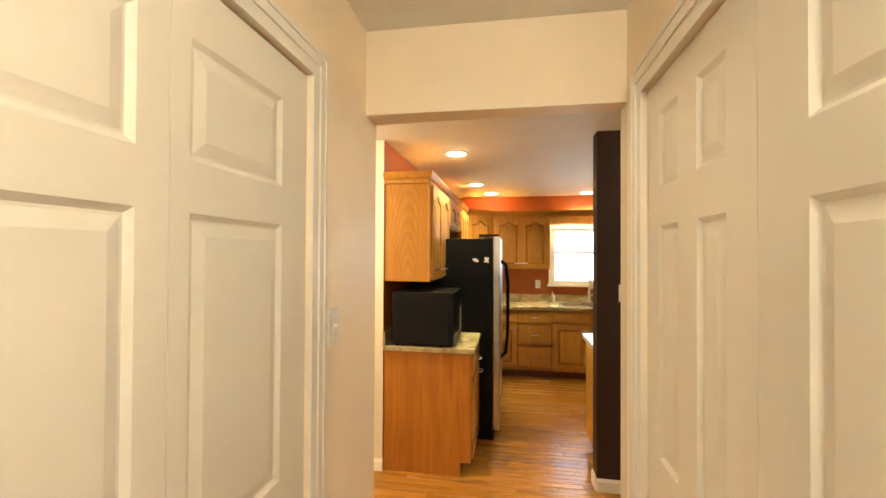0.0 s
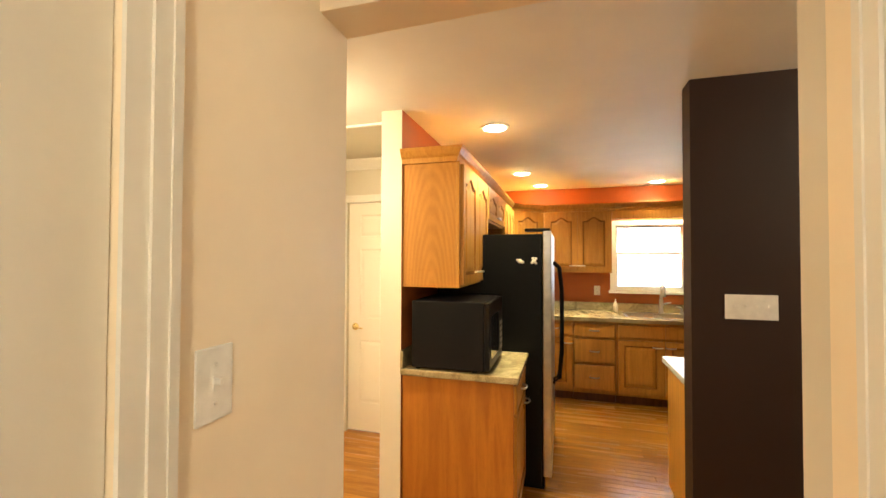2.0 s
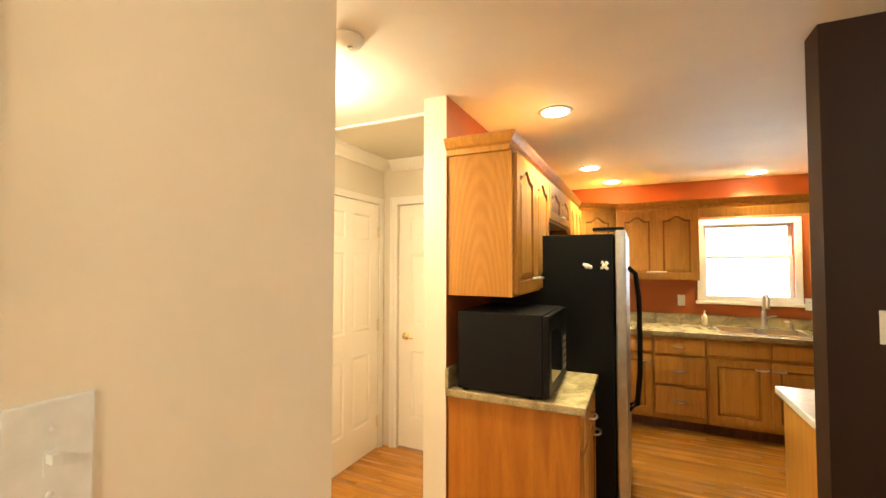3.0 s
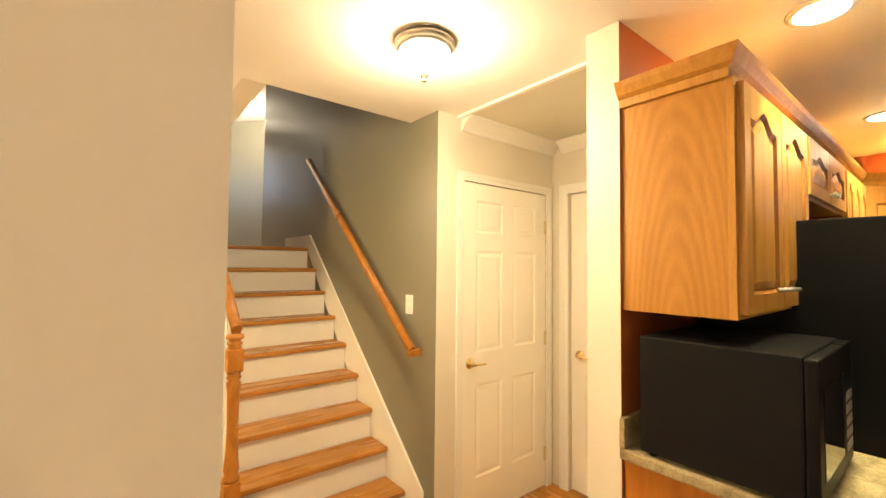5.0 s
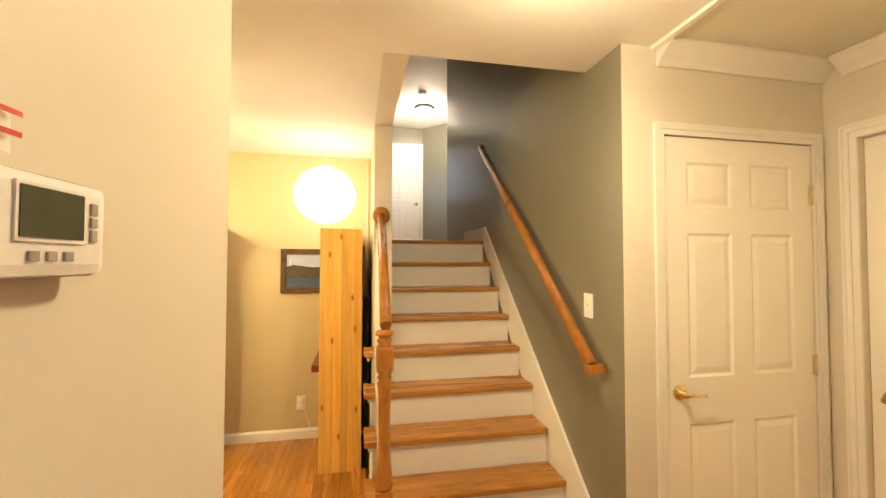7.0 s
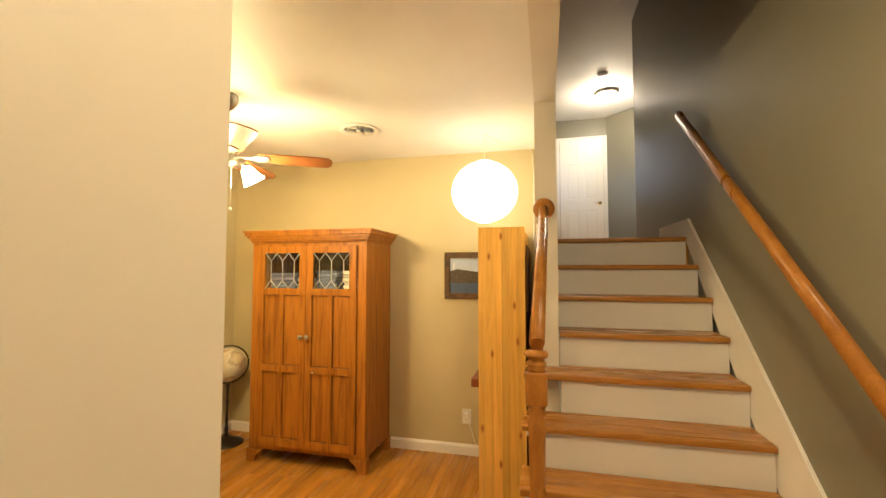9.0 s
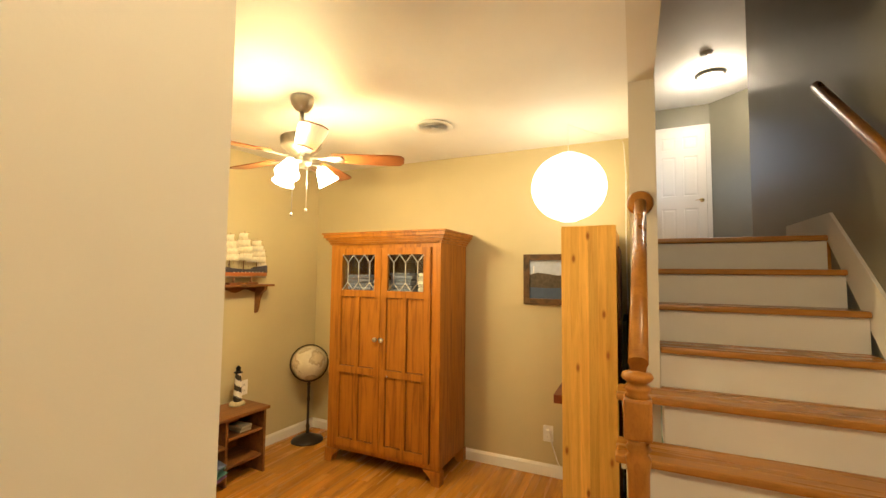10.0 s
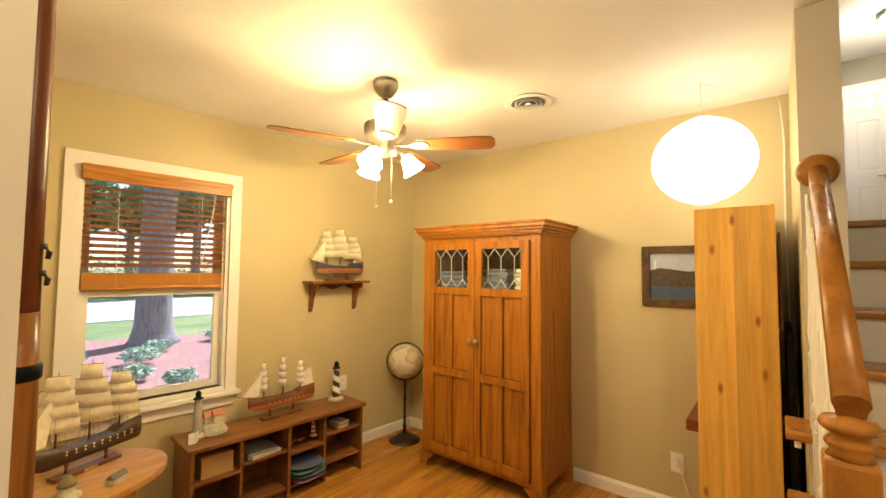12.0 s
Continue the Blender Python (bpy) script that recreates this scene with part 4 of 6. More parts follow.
sk = thing("kitchen_sink", "stainless double-bowl sink set in the counter", "sink", pose(0, 0, 0))
bm = B()
for a, b in ((HX0 + 0.004, 0.68), (0.70, HX1 - 0.004)):
    for (x0, x1, y0, y1) in ((a, b, HY0 + 0.004, HY0 + 0.008), (a, b, HY1 - 0.008, HY1 - 0.004), (a, a + 0.004, HY0 + 0.008, HY1 - 0.008), (b - 0.004, b, HY0 + 0.008, HY1 - 0.008)):
        box(bm, x0, x1, y0, y1, 0.74, 0.916)
    box(bm, a, b, HY0 + 0.004, HY1 - 0.004, 0.735, 0.7395)
part("bowl", bm, STEEL, sk)
bm = B()
box(bm, HX0 - 0.015, HX1 + 0.015, HY0 - 0.015, HY0 + 0.003, 0.9145, 0.919)
box(bm, HX0 - 0.015, HX1 + 0.015, HY1 - 0.003, HY1 + 0.045, 0.9145, 0.919)
box(bm, HX0 - 0.015, HX0 + 0.003, HY0 + 0.0035, HY1 - 0.0035, 0.9145, 0.919)
box(bm, HX1 - 0.003, HX1 + 0.015, HY0 + 0.0035, HY1 - 0.0035, 0.9145, 0.919)
part("rim", bm, STEEL, sk)
fa = thing("kitchen_faucet", "chrome single-lever kitchen faucet behind the sink", "faucet", pose(0.765, 9.205, 0.9195))
bm = B()
lathe(bm, [(0.03, 0), (0.03, 0.012), (0.022, 0.03), (0.02, 0.16), (0.016, 0.17)], 16)
tube(bm, [(0, 0, 0.16), (0, -0.005, 0.25), (0, -0.03, 0.32), (0, -0.08, 0.345), (0, -0.13, 0.33), (0, -0.15, 0.27), (0, -0.152, 0.2)], [0.015, 0.014, 0.014, 0.014, 0.014, 0.017, 0.018], 12)
part("spout", bm, CHROME, fa)
bm = B()
tube(bm, [(0.02, 0, 0.1), (0.06, -0.01, 0.12), (0.10, -0.015, 0.125)], [0.012, 0.008, 0.006], 8)
part("lever", bm, CHROME, fa)
sp = thing("side_sprayer", "chrome side sprayer beside the faucet", "sprayer", pose(0.975, 9.20, 0.9195))
bm = B()
lathe(bm, [(0.022, 0), (0.02, 0.02), (0.012, 0.03), (0.013, 0.06)], 12)
tube(bm, [(0, 0, 0.055), (-0.02, -0.005, 0.075), (-0.06, -0.01, 0.08)], [0.012, 0.014, 0.01], 8)
part("head", bm, CHROME, sp)
so = thing("soap_bottle", "clear and white pump soap bottle on the counter", "soap bottle", pose(0.275, 9.2, 0.915))
bm = B()
lathe(bm, [(0.0, 0.0), (0.028, 0.0), (0.03, 0.01), (0.03, 0.085), (0.02, 0.105), (0.012, 0.112)], 16)
part("bottle", bm, plain("soap_amber", (0.72, 0.60, 0.42), 0.2), so)
bm = B()
lathe(bm, [(0.012, 0.1125), (0.012, 0.125), (0.005, 0.127), (0.005, 0.15)], 10)
tube(bm, [(0, 0, 0.15), (0, -0.02, 0.153), (0, -0.035, 0.146)], 0.005, 6)
part("pump", bm, PLASTIC, so)
switch_plate("white outlet on the orange kitchen wall", pose(0.08, KY, 1.157), 1, False, group="kitchen outlets")
switch_plate("white outlet on the orange kitchen wall", pose(1.17, KY, 1.157), 2, False, group="kitchen outlets")

# window over the sink
kw = thing("window_2", "white sash window over the kitchen sink, bright outside", "window", kind="structure")
x0, x1, z0, z1 = KWIN


def frame_rect(bm, x0, x1, z0, z1, w, y0, y1):
    box(bm, x0, x0 + w, y0, y1, z0, z1)
    box(bm, x1 - w, x1, y0, y1, z0, z1)
    box(bm, x0 + w, x1 - w, y0, y1, z0, z0 + w)
    box(bm, x0 + w, x1 - w, y0, y1, z1 - w, z1)


bm = B()
frame_rect(bm, x0 - 0.055, x1 + 0.055, z0 - 0.012, z1 + 0.05, 0.055, KY - 0.018, KY - 0.001)
part("casing", bm, TRIM, kw)
bm = B()
box(bm, x0 - 0.075, x1 + 0.075, KY - 0.05, KY - 0.019, z0 - 0.045, z0 - 0.013, bevel=0.004)
part("window_sill", bm, TRIM, kw)
zm = 1.612
for n, a, b, y in (("upper_sash", zm - 0.02, z1 - 0.004, KY + 0.06), ("lower_sash", z0 + 0.004, zm + 0.02, KY + 0.03)):
    bm = B()
    frame_rect(bm, x0 + 0.004, x1 - 0.004, a, b, 0.032, y, y + 0.028)
    sash = part(n, bm, TRIM, kw)
    bm = B()
    box(bm, x0 + 0.0365, x1 - 0.0365, y + 0.012, y + 0.016, a + 0.0325, b - 0.0325)
    p = part("pane", bm, glassy("window_glass"), sash)
    p.visible_shadow = False

# peninsula behind the dark wall
pn = base_unit("oak peninsula cabinet behind the dark wall end", 0.62, 0.872, pose(0.33, 6.905, 0, 0, 0, -90), [], 0.9, end_mat=CABEND)
bm = B()
box(bm, 0.305, 2.2, BY + 0.131, 6.935, 0.873, 0.911, bevel=0.006)
solo("countertop", bm, plain("pale_laminate", (0.62, 0.62, 0.60), 0.25), "pale grey laminate top of the peninsula", "countertop")

# recessed lamps
CANGLOW = glow("lit_can_lens", (1.0, 0.86, 0.60), 10.0)
can = thing("recessed_light", "lit recessed ceiling light with white trim ring", "ceiling light", pose(-0.75, 6.63, C), "recessed kitchen lights")
bm = B()
lathe(bm, [(0.075, -0.0005), (0.098, -0.0005), (0.096, -0.006), (0.078, -0.007)], 32)
part("trim_ring", bm, PLASTIC, can)
bm = B()
lathe(bm, [(0.0, -0.016), (0.05, -0.014), (0.074, -0.009), (0.075, -0.0075)], 32)
p = part("lens", bm, CANGLOW, can, "glowing lens")
p.visible_shadow = False
for cx, cy in ((-0.72, 8.2), (-0.575, 8.97), (0.70, 9.03)):
    copy_thing(can, pose(cx, cy, C))

# ---- study ----
# armoire against the west wall, its face to +x
ax = thing("armoire", "golden oak two-door armoire with leaded glass panes", "armoire", pose(-4.03, 3.03, 0, 0, 0, 90))
AW, AH, AD = 0.965, 1.675, 0.48
# Inner boards: the shade behind the glass is put into a darker wood
SHADY = wood("armoire_inside_shade", (0.10, 0.045, 0.018), (0.06, 0.026, 0.01), (11, 11, 0.8), 0.5, 8, 0.05)
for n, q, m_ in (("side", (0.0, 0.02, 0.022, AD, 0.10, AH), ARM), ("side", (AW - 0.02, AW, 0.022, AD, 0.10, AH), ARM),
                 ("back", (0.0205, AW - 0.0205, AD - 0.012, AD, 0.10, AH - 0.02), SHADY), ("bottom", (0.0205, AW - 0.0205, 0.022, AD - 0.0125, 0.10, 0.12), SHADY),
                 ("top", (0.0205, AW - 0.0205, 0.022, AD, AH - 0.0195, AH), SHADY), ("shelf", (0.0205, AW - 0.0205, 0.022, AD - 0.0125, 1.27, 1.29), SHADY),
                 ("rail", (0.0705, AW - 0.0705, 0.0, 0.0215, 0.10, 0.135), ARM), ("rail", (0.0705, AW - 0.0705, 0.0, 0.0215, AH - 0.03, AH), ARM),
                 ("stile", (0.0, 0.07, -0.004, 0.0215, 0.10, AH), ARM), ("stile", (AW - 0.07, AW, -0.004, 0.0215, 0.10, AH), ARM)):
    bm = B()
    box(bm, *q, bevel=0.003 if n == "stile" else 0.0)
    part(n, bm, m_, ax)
bm = B()
for k, (o, z0, z1) in enumerate(((0.012, AH, AH + 0.018), (0.022, AH + 0.018, AH + 0.034), (0.036, AH + 0.034, AH + 0.052), (0.050, AH + 0.052, AH + 0.078), (0.060, AH + 0.078, AH + 0.092))):
    box(bm, -o, AW + o, -o, AD, z0, z1, bevel=0.003)
part("crown", bm, ARM, ax, "stepped oak crown")
bm = B()
for k in range(43):
    x = 0.01 + k * 0.0222
    box(bm, x, x + 0.012, -0.024, -0.0125, AH + 0.003, AH + 0.015)
part("dentil_band", bm, ARM, ax)
for x0, sx in ((0.0, 1), (AW, -1)):
    for y0 in (0.0, AD - 0.06):
        bm = B()
        prism(bm, [(x0 - 0.012 * sx, 0.0), (x0 + 0.05 * sx, 0.0), (x0 + 0.065 * sx, 0.05), (x0 + 0.12 * sx, 0.098), (x0 - 0.012 * sx, 0.098)], y0 - (0.014 if y0 == 0 else 0), y0 + 0.055, "y")
        part("bracket_foot", bm, ARM, ax)
DW, DH = 0.4095, 1.505
LEAD = plain("lead_came", (0.55, 0.53, 0.50), 0.35, 0.8)
PANE = glassy("armoire_glass", (0.85, 0.9, 0.9), 0.03)
for k in range(2):
    x0 = 0.071 + k * 0.4135
    cells = [(0.048, 0.189, 0.06, 0.555), (0.221, 0.362, 0.06, 0.555), (0.048, 0.189, 0.605, 1.135), (0.221, 0.362, 0.605, 1.135)]
    hole = (0.055, 0.355, 1.185, 1.455)
    bm = B()
    t = 0.024
    us = sorted({0, DW, *[c[0] for c in cells], *[c[1] for c in cells], hole[0], hole[1]})
    vs = sorted({0, DH, *[c[2] for c in cells], *[c[3] for c in cells], hole[2], hole[3]})
    for a, b in zip(us, us[1:]):
        for c, d in zip(vs, vs[1:]):
            if hole[0] <= a and b <= hole[1] and hole[2] <= c and d <= hole[3]:
                continue
            inset = any(q[0] <= a and b <= q[1] and q[2] <= c and d <= q[3] for q in cells)
            box(bm, a, b, 0.019 if inset else 0.0, t, c, d)
    leaf = part("door", bm, ARM, ax)
    leaf.matrix_basis = pose(x0, -0.026, 0.138)
    for c in cells:
        bm = B()
        w = 0.008
        frame_rect(bm, c[0] + 0.006, c[1] - 0.006, c[2] + 0.006, c[3] - 0.006, w, 0.013, 0.0188)
        box(bm, c[0] + w + 0.006, c[1] - w - 0.006, 0.0155, 0.0188, c[2] + w + 0.006, c[3] - w - 0.006)
        part("flat_panel", bm, ARM, leaf)
        # Dark strip round each panel, drawn in place of the recess's shadow line
        bm = B()
        frame_rect(bm, c[0] + 0.0003, c[1] - 0.0003, c[2] + 0.0003, c[3] - 0.0003, 0.0055, 0.0165, 0.0189)
        part("stained_groove", bm, DARKW, leaf)
    bm = B()
    box(bm, hole[0], hole[1], 0.011, 0.014, hole[2], hole[3])
    g = part("glass_pane", bm, PANE, leaf, "leaded glass pane")
    g.visible_shadow = False
    bm = B()
    hw, hh = hole[1] - hole[0], hole[3] - hole[2]
    zt, zb = hole[3] - 0.06, hole[2] + 0.06
    cols = [hole[0] + hw * q for q in (0.0, 1 / 3, 2 / 3, 1.0)]
    mids = [hole[0] + hw * q for q in (1 / 6, 0.5, 5 / 6)]
    segs = []
    for mx in mids:
        segs.append(((mx, zb), (mx, zt)))
    for i, mx in enumerate(mids):
        for cx in (cols[i], cols[i + 1]):
            segs.append(((mx, zt), (cx, hole[3])))
            segs.append(((mx, zb), (cx, hole[2])))
    for (xa, za), (xb, zb2) in segs:
        tube(bm, [(xa, 0.0085, za), (xb, 0.0085, zb2)], 0.0035, 6)
    part("lead_lattice", bm, LEAD, leaf, "silver lead lattice")
    bm = B()
    lathe(bm, [(0.006, 0.0), (0.006, -0.016), (0.017, -0.024), (0.018, -0.031), (0.0, -0.038)], 14, (DW - 0.025 if k == 0 else 0.025, 0, 0.825), axis="y")
    part("knob", bm, STEEL, leaf, "pewter knob")
bm = B()
lathe(bm, [(0.0, -0.0275), (0.006, -0.027), (0.006, -0.0255)], 10, (0.55, 0, 0.70), axis="y")
part("lock", bm, STEEL, ax)
# flat slabs added on the shelf to imitate the stripes in the glass
AM = pose(-4.03, 3.03, 0, 0, 0, 90)
for x, n, c, h, w, d in ((0.20, 5, (0.16, 0.17, 0.24), 0.03, 0.11, 0.13), (0.37, 6, (0.62, 0.60, 0.56), 0.018, 0.07, 0.09), (0.58, 7, (0.20, 0.22, 0.30), 0.024, 0.09, 0.13), (0.79, 6, (0.66, 0.64, 0.58), 0.028, 0.075, 0.11)):
    cloth = [plain("striped_slab", scaled(c, q), 0.85, 0, 0.2, 0.15, 60) for q in (0.8, 1.1)]
    for k in range(n):
        bm = B()
        box(bm, -w, w, -d, d, 0, h - 0.001, bevel=h * 0.4)
        solo("striped_slab", bm, cloth[k % 2], "added flat slab in a striped stack behind the glass", "cloth", AM @ pose(x + 0.004 * (k % 3), 0.22, 1.2905 + k * h, 0, 0, 2 * (k % 3) - 2), "folded cloths")

# globe on a pedestal
gl = thing("floor_globe", "pale antique globe on a dark metal pedestal", "globe", pose(-4.25, 2.63, 0))
IRON = plain("dark_bronze", (0.05, 0.04, 0.032), 0.4, 0.7)
bm = B()
lathe(bm, [(0.0, 0.0), (0.135, 0.0), (0.13, 0.012), (0.10, 0.025), (0.05, 0.05), (0.022, 0.06)], 28)
part("base", bm, IRON, gl)
bm = B()
lathe(bm, [(0.016, 0.061), (0.012, 0.10), (0.018, 0.12), (0.011, 0.14), (0.010, 0.33), (0.016, 0.35), (0.010, 0.37), (0.012, 0.47), (0.018, 0.485), (0.008, 0.495)], 12)
part("stem", bm, IRON, gl)
GLOBE, N_, L_, b_ = nodes_of("globe_map")
v_ = mapped(N_, L_)
fac = noise_node(N_, L_, v_, 5.5, 6, 0.55)
L_.new(ramp(N_, L_, fac, [(0.42, (0.62, 0.55, 0.40)), (0.50, (0.70, 0.63, 0.47)), (0.53, (0.42, 0.33, 0.20)), (0.60, (0.66, 0.56, 0.36))]), b_.inputs["Base Color"])
b_.inputs["Roughness"].default_value = 0.3
bm = B()
bmesh.ops.create_uvsphere(bm, u_segments=32, v_segments=20, radius=0.142)
for f in bm.faces:
    f.smooth = True
part("ball", bm, GLOBE, gl, "cream coloured map ball").matrix_basis = pose(0, 0, 0.66)
bm = B()
pts = [(0.158 * math.cos(q * math.pi / 18) * 0.68, -0.158 * math.cos(q * math.pi / 18) * 0.73, 0.66 + 0.158 * math.sin(q * math.pi / 18)) for q in range(-9, 10)]
tube(bm, pts, 0.006, 6)
pts = [(-p[0], -p[1], p[2]) for p in pts]
tube(bm, pts, 0.006, 6)
part("meridian_ring", bm, IRON, gl)

# ceiling fan
fan = thing("ceiling_fan", "nickel ceiling fan with wooden blades and lit glass shades", "ceiling fan", pose(-3.085, 3.58, C))
bm = B()
lathe(bm, [(0.0, 0.0), (0.062, 0.0), (0.064, -0.02), (0.058, -0.045), (0.036, -0.075), (0.016, -0.085)], 24)
part("canopy", bm, NICKEL, fan)
bm = B()
lathe(bm, [(0.013, -0.08), (0.013, -0.205)], 12)
part("downrod", bm, NICKEL, fan)
bm = B()
lathe(bm, [(0.02, -0.20), (0.06, -0.21), (0.105, -0.23), (0.11, -0.24), (0.104, -0.245), (0.11, -0.255), (0.104, -0.262), (0.108, -0.275), (0.09, -0.302), (0.06, -0.318), (0.058, -0.352), (0.066, -0.36), (0.05, -0.385), (0.02, -0.395), (0.0, -0.396)], 32)
part("motor_housing", bm, plain("pewter_metal", (0.30, 0.27, 0.22), 0.38, 0.9), fan)
BLADE = wood("walnut_blade", (0.30, 0.11, 0.035), (0.18, 0.06, 0.02), (1.2, 12, 12), 0.3, 8, 0.05)
for k in range(5):
    a = radians(49.5 + 72 * k)
    bm = B()
    out = [(0.17, -0.048), (0.30, -0.058), (0.48, -0.066), (0.545, -0.06), (0.565, -0.03), (0.565, 0.03), (0.545, 0.06), (0.48, 0.066), (0.30, 0.058), (0.17, 0.048)]
    prism(bm, out, -0.003, 0.003, "z")
    bl = part("blade", bm, BLADE, fan, "walnut fan blade")
    bl.matrix_basis = pose(0, 0, -0.335, 0, 0, math.degrees(a)) @ pose(0, 0, 0, -10)
    bm = B()
    prism(bm, [(0.055, -0.012), (0.13, -0.010), (0.165, -0.035), (0.215, -0.038), (0.235, 0.0), (0.215, 0.038), (0.165, 0.035), (0.13, 0.010), (0.055, 0.012)], -0.009, -0.0035, "z")
    part("blade_iron", bm, NICKEL, bl)
SHADE = glow("lit_shade_glass", (1.0, 0.90, 0.66), 14.0)
for k in range(3):
    a = radians(20 + 120 * k)
    bm = B()
    tube(bm, [(0.03, 0, -0.375), (0.08, 0, -0.37), (0.105, 0, -0.385)], 0.009, 8)
    arm = part("lamp_arm", bm, NICKEL, fan)
    arm.matrix_basis = pose(0, 0, 0, 0, 0, math.degrees(a))
    bm = B()
    lathe(bm, [(0.018, 0.0), (0.03, -0.012), (0.036, -0.03), (0.05, -0.07), (0.062, -0.095), (0.06, -0.095), (0.045, -0.068), (0.0, -0.03)], 20)
    s = part("glass_shade", bm, SHADE, arm, "lit tulip glass shade")
    s.matrix_basis = pose(0.105, 0, -0.383, 0, -32, 0)
    s.visible_shadow = False
for dx, dy, zb in ((0.035, -0.02, -0.645), (-0.03, 0.02, -0.615)):
    bm = B()
    tube(bm, [(dx, dy, -0.37), (dx, dy, zb)], 0.0022, 6)
    lathe(bm, [(0.0, zb), (0.007, zb - 0.004), (0.008, zb - 0.016), (0.0, zb - 0.022)], 8, (dx, dy, 0))
    part("pull_chain", bm, CHROME, fan)

# air vent
vt = thing("ceiling_vent", "round white ceiling air vent with dark gaps", "air vent", pose(-3.77, 4.045, C))
bm = B()
lathe(bm, [(0.0, -0.001), (0.12, -0.001), (0.12, -0.003), (0.0, -0.003)], 32)
part("backing", bm, plain("vent_shadow", (0.02, 0.018, 0.015), 0.7), vt)
for r in (0.020, 0.048, 0.074, 0.100, 0.128):
    bm = B()
    wide = 0.010 if r > 0.12 else 0.0045
    lathe(bm, [(r - wide, -0.005), (r + wide * 0.6, -0.005), (r + wide, -0.0105), (r + wide * 0.8, -0.012), (r - wide, -0.0075)] if r > 0.03 else [(0.0, -0.016), (0.020, -0.014), (0.012, -0.004)], 40)
    part("ring", bm, CEIL, vt)

# paper lantern with its cord
la = thing("paper_lantern", "glowing round white paper lantern hanging from the ceiling", "pendant lamp", pose(-4.08, 4.86, 2.01))
LANT, N_, L_, b_ = nodes_of("lit_paper")
b_.inputs["Base Color"].default_value = (0.9, 0.85, 0.7, 1)
b_.inputs["Emission Color"].default_value = (1.0, 0.95, 0.78, 1)
b_.inputs["Emission Strength"].default_value = 1.7
bm = B()
prof = []
for i in range(37):
    th_ = -math.pi / 2 + math.pi * i / 36
    k = 1.0 + (0.012 if i % 2 else 0.0)
    prof.append((max(0.05, 0.229 * math.cos(th_) * k), 0.215 * math.sin(th_)))
lathe(bm, prof, 36)
s = part("paper_shade", bm, LANT, la, "ribbed glowing paper shade")
s.visible_shadow = False
bm = B()
lathe(bm, [(0.052, 0.214), (0.055, 0.217), (0.052, 0.22)], 20)
tube(bm, [(-0.05, 0, 0.217), (0, 0, 0.235), (0.05, 0, 0.217)], 0.002, 6)
part("wire_frame", bm, CHROME, la)
bm = B()
tube(bm, [(0, 0, 0.235), (0, 0, 0.408), (-0.2, 0.12, 0.404), (-0.40, 0.30, 0.402), (-0.41, 0.318, 0.36), (-0.425, 0.33, 0.15), (-0.42, 0.325, -0.3), (-0.43, 0.33, -0.8), (-0.425, 0.325, -1.6)], [0.003, 0.002, 0.002, 0.002, 0.003, 0.004, 0.004, 0.004, 0.004], 6)
part("cord", bm, PLASTIC, la, "white lamp cord")

# pine bookcase seen from its side
bc = thing("bookcase", "tall knotty pine bookcase standing with its side outward", "bookcase", pose(-3.872, 4.845, 0))
bm2 = B()
box(bm2, -0.0235, -0.0008, 0.0005, 0.2965, 0.001, 1.737)
part("side_core", bm2, PINE, bc)
for k in range(6):
    bm = B()
    box(bm, -0.0007, 0.0012, k * 0.0496, k * 0.0496 + 0.0492, 0.0005, 1.7375)
    part("side_board", bm, PINE, bc)
bm = B()
box(bm, -0.62, -0.596, 0.0, 0.297, 0.0, 1.738)
part("side_core", bm, PINE, bc)
bm = B()
box(bm, -0.5955, -0.024, 0.285, 0.2945, 0.02, 1.72)
part("back", bm, PINE, bc)
for z in (0.06, 0.40, 0.735, 1.06, 1.39, 1.70):
    bm = B()
    box(bm, -0.5955, -0.0242, 0.004, 0.284, z, z + 0.02)
    part("shelf", bm, PINE, bc)
bm = B()
box(bm, -0.55, -0.03, -0.055, 0.003, 0.705, 0.755, bevel=0.004)
part("ledge", bm, wood("cherry_wood", (0.23, 0.055, 0.02), (0.14, 0.03, 0.012), (1, 12, 12), 0.3), bc, "dark cherry ledge")
lp = thing("leaning_panel", "black panel with a brown top leaning behind the bookcase", "panel", pose(-3.90, 5.178, 0))
bm = B()
box(bm, -0.5, 0.0, -0.012, 0.012, 0.0, 1.20, bevel=0.004)
part("board", bm, BLACK, lp)
bm = B()
box(bm, -0.5, 0.0, -0.030, -0.021, 1.2005, 1.62, bevel=0.003)
part("top_board", bm, DARKW, lp)

# picture on the west wall, one edge hidden by the bookcase
pc = thing("framed_picture", "coastal lighthouse print in a rustic dark wooden frame", "picture", pose(WX, 4.468, 1.42, 0, 0, 90))
RUST = wood("rustic_frame_wood", (0.11, 0.055, 0.02), (0.03, 0.016, 0.008), (6, 6, 6), 0.4, 6, 0.1)
PW, PH, FW = 0.52, 0.375, 0.045
for n, (a, b, c, d) in (("frame_side", (0, FW, -PH / 2, PH / 2)), ("frame_side", (PW - FW, PW, -PH / 2, PH / 2)), ("frame_rail", (FW, PW - FW, -PH / 2, -PH / 2 + FW)), ("frame_rail", (FW, PW - FW, PH / 2 - FW, PH / 2))):
    bm = B()
    box(bm, a, b, -0.022, -0.002, c, d, bevel=0.003)
    part(n, bm, RUST, pc)
